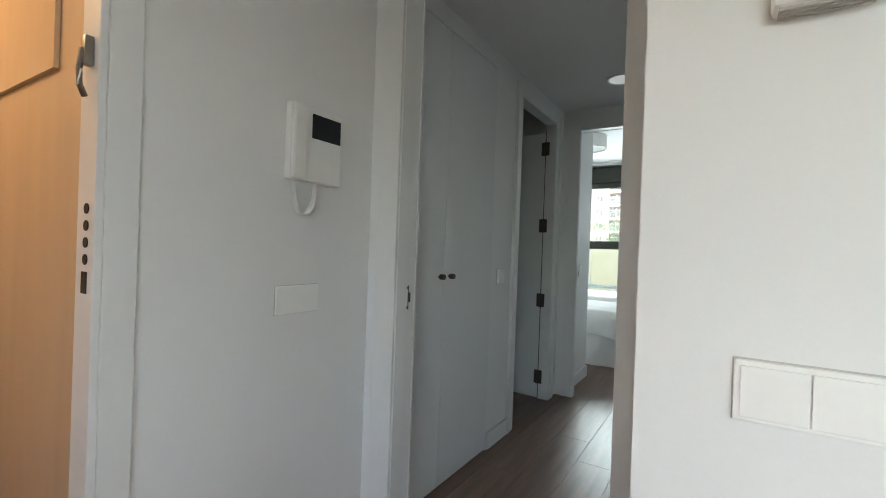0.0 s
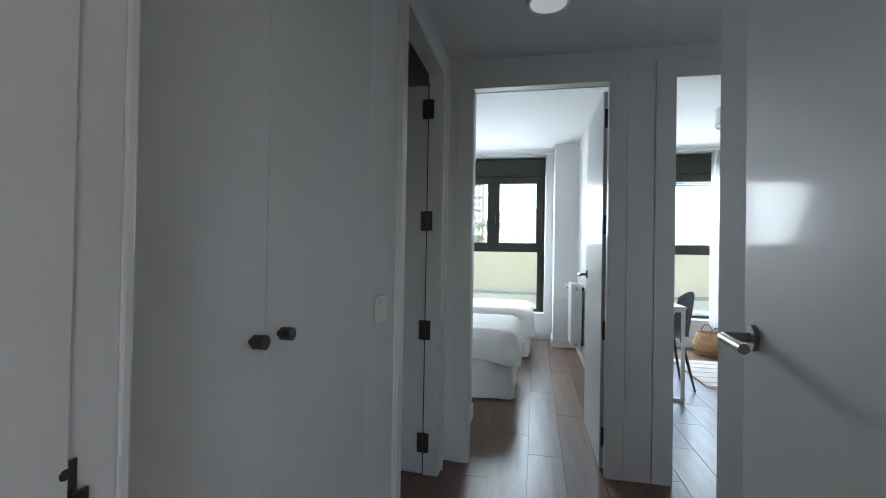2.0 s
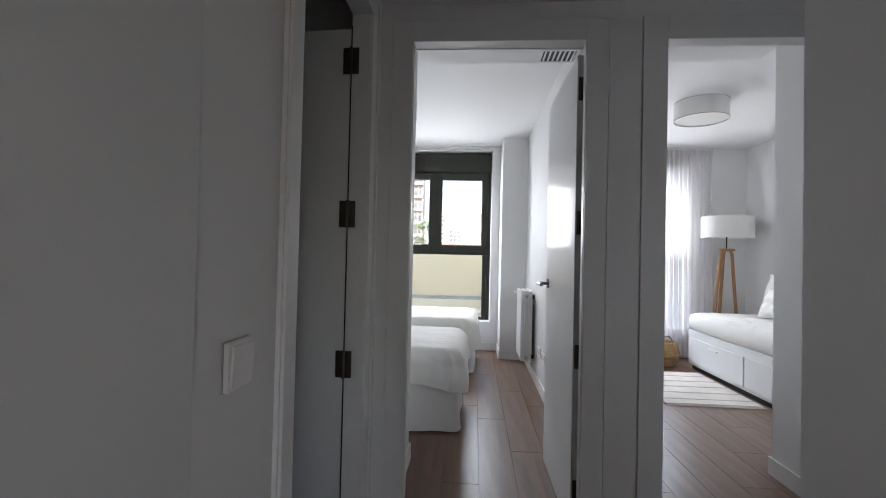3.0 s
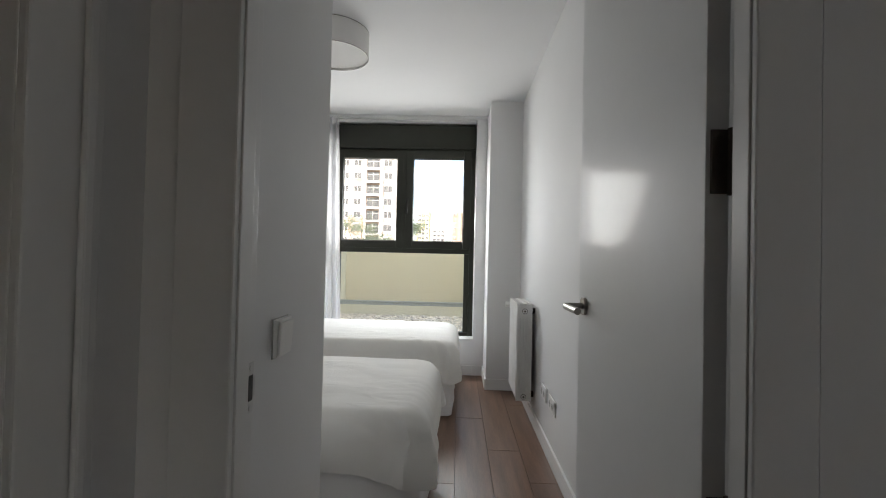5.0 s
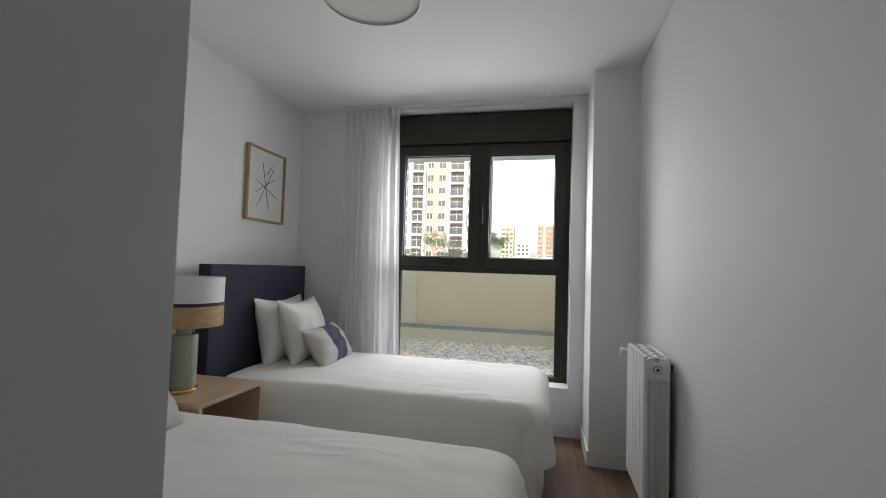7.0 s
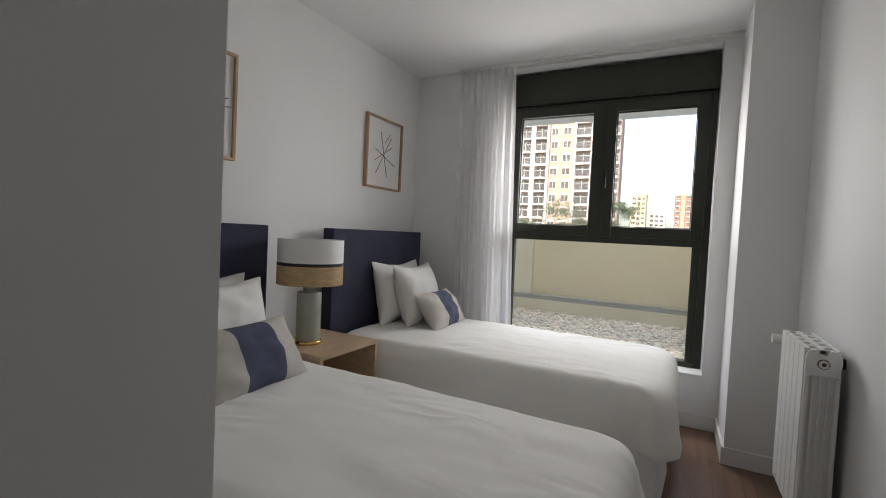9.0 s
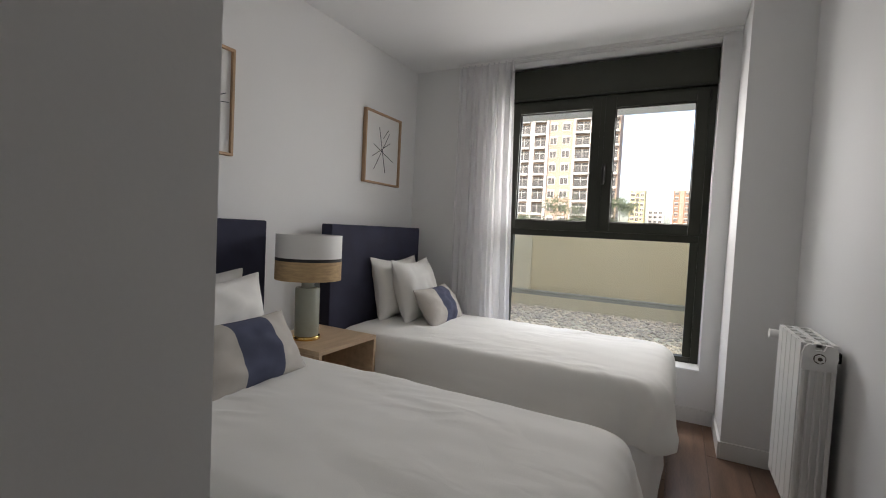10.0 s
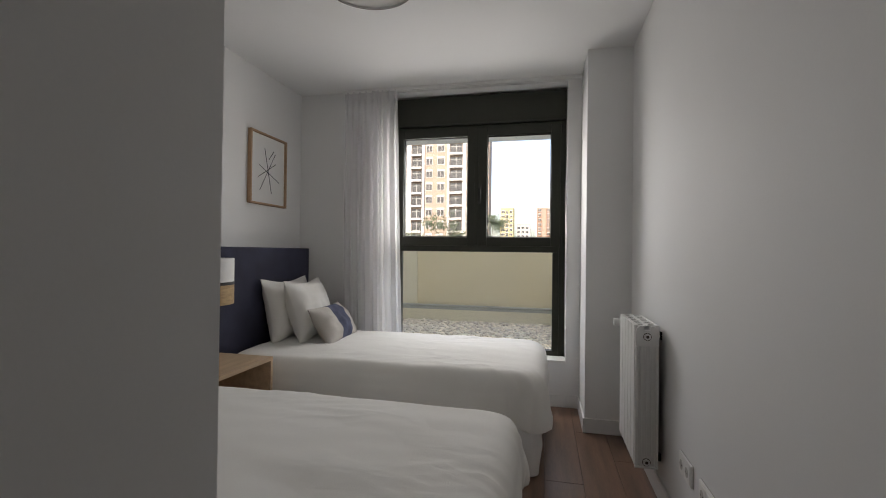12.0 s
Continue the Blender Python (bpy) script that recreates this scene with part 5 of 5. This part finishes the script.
pillow(pose(3.36, 2.93, 0.60, 0, 16, 6), 0.6, 0.46, 0.2, 31, "white pillow propped at the back of the daybed")
pillow(pose(3.22, 2.78, 0.60, 0, 24, 8), 0.5, 0.34, 0.18, 32, "white pillow in front on the daybed")

fl = empty("floor_lamp", "wooden tripod floor lamp with white drum shade", "lamp", at=(3.14, 3.50, 0))
for k, (dx, dy) in enumerate(((-0.17, 0.03), (0.17, 0.03), (0.0, 0.2))):
    bm = bmesh.new()
    tube(bm, [(dx, dy, 0), (dx * 0.35, dy * 0.35, 1.26), (dx * 0.2, dy * 0.2, 1.3)], 0.018, 10)
    part("leg", bm, TEAK, fl, smooth=True)
bm = bmesh.new()
cyl(bm, (0, 0.01, 1.285), (0, 0.01, 1.315), 0.085, seg=24)
part("hub", bm, TEAK, fl)
bm = bmesh.new()
cyl(bm, (0, 0.01, 1.315), (0, 0.01, 1.55), 0.008, seg=10)
part("stem", bm, BLACK, fl)
part("shade", drum(0.262, 1.435, 1.675), SHADE, fl, "white fabric drum shade", smooth=True)

bk = empty("basket", "seagrass belly basket with handles on the floor", "basket", at=(2.40, 3.42, 0))
bm = bmesh.new()
turned(bm, [(0.0005, 0), (0.13, 0), (0.17, 0.05), (0.185, 0.12), (0.17, 0.2), (0.155, 0.26), (0.145, 0.26), (0.16, 0.2), (0.172, 0.12), (0.16, 0.055), (0.12, 0.012), (0.0005, 0.012)], 40)
part("body", bm, WICKER, bk, smooth=True)
for k in range(9):
    bm = bmesh.new()
    z = 0.02 + k * 0.027
    rad = 0.13 + 0.06 * math.sin(min(1, z / 0.13) * 1.57) - max(0, z - 0.13) * 0.28
    pts = [(rad * math.cos(a * math.pi / 16), rad * math.sin(a * math.pi / 16), z) for a in range(33)]
    tube(bm, pts, 0.007, 6)
    part("coil", bm, WICKER, bk, smooth=True)
for s in (-1, 1):
    bm = bmesh.new()
    tube(bm, [(0.06 * math.cos(a * math.pi / 10), s * 0.15, 0.25 + 0.09 * math.sin(a * math.pi / 10)) for a in range(11)], 0.006, 8)
    part("handle", bm, CHAIRGREY, bk, "dark looped handle", smooth=True)

rg = empty("rug", "cream cotton rug with grey stripes and fringe", "rug")
boxes("weave", [(1.85, 2.61, 1.97, 3.0, 0.006, 0.014)], RUG, rg, bevel=0.003)
for k in range(5):
    boxes("stripe", [(1.852, 2.608, 2.08 + k * 0.19, 2.1 + k * 0.19, 0.0142, 0.0156)], RUGGREY, rg)
bm = bmesh.new()
for k in range(60):
    x = 1.856 + k * 0.0127
    for ya, s in ((1.97, -1), (3.0, 1)):
        box(bm, x, x + 0.005, min(ya, ya + s * 0.045), max(ya, ya + s * 0.045), 0.006, 0.009)
tagged(part("fringe", bm, RUG, rg), kind="stuff")

tb = empty("desk", "white table with slim square metal frame legs", "table")
boxes("tabletop", [(0.99, 1.53, 1.46, 2.55, 0.732, 0.752)], LACQUER, tb, bevel=0.003)
for ya in (1.47, 2.52):
    boxes("leg_frame", [(1.50, 1.525, ya, ya + 0.025, 0, 0.7315), (1.0, 1.025, ya, ya + 0.025, 0, 0.7315), (1.025, 1.5, ya, ya + 0.025, 0, 0.025), (1.025, 1.5, ya, ya + 0.025, 0.706, 0.7315)], TRIM, tb, bevel=0.002)
chair = empty("chair", "grey shell chair with dark tapered legs at the desk", "chair", at=(1.5, 1.98, 0))
bm = bmesh.new()
rows = []
for i in range(13):
    t = i / 12
    row = []
    for j in range(11):
        v = -1 + 2 * j / 10
        if t < 0.55:
            x, z = -0.24 + 0.42 * t / 0.55, 0.46 - 0.03 * math.sin(math.pi * t / 0.55) + 0.02 * abs(v) ** 2
        else:
            q = (t - 0.55) / 0.45
            x, z = 0.18 + 0.05 * q - 0.05 * abs(v) ** 2, 0.46 + 0.38 * q * (1 - 0.2 * abs(v) ** 2)
        row.append(bm.verts.new((x, v * (0.23 - 0.05 * max(0, t - 0.6)), z)))
    rows.append(row)
for a, b in zip(rows, rows[1:]):
    for j in range(10):
        bm.faces.new((a[j], a[j + 1], b[j + 1], b[j]))
bmesh.ops.solidify(bm, geom=bm.faces[:], thickness=0.014)
part("shell", bm, CHAIRGREY, chair, smooth=True)
for sx in (-1, 1):
    for sy in (-1, 1):
        bm = bmesh.new()
        cyl(bm, (sx * 0.2, sy * 0.2, 0), (sx * 0.11, sy * 0.12, 0.44), 0.009, 0.015, 12)
        part("leg", bm, BARK, chair, "dark tapered leg", smooth=True)
ceiling_drum(2.2, 2.18, 0.212, 2.38, 2.53, "white fabric drum lamp under the living room ceiling")

# ---- floor planks ----
floor = structure("floor", [(-2.3, 3.65, -5.2, 4.13, -0.12, -0.006)], GROUT, "walnut toned plank floor with fine dark joints", "floor")
PW, PL, GAP = 0.1935, 1.21, 0.0013
shared_planks = {}


def plank(x, y, length):
    key = round(length, 3)
    if key not in shared_planks:
        q = bmesh.new()
        w = PW - GAP
        b1 = 0.0008
        lo = [q.verts.new(c) for c in ((0, 0, -0.006), (w, 0, -0.006), (w, length - GAP, -0.006), (0, length - GAP, -0.006))]
        hi = [q.verts.new(c) for c in ((b1, b1, 0), (w - b1, b1, 0), (w - b1, length - GAP - b1, 0), (b1, length - GAP - b1, 0))]
        q.faces.new(hi)
        for k in range(4):
            q.faces.new((lo[k], lo[(k + 1) % 4], hi[(k + 1) % 4], hi[k]))
        me = bpy.data.meshes.new("plank")
        q.to_mesh(me)
        q.free()
        me.materials.append(PLANK)
        shared_planks[key] = me
    o = new("plank", shared_planks[key])
    o.location = (x, y, 0)
    o.parent = floor


OFFSETS = {0: 0.235, -1: -0.70, -2: -0.088, -3: 0.5, 1: -0.285, 2: 0.55}
for c in range(-10, 17):
    x = 0.328 + c * PW
    y0s = OFFSETS.get(c, (c * 0.437) % PL)
    lo_y = -5.1 if x > -0.3 else 0.7
    if x > 0.9:
        lo_y = -0.92
    k = math.floor((lo_y - y0s) / PL)
    y = y0s + k * PL
    while y < 3.82:
        plank(x, y, PL)
        y += PL
for c in range(-8, -3):
    plank(0.328 + c * PW, -1.0 - 0.1 * (c % 2), PL)
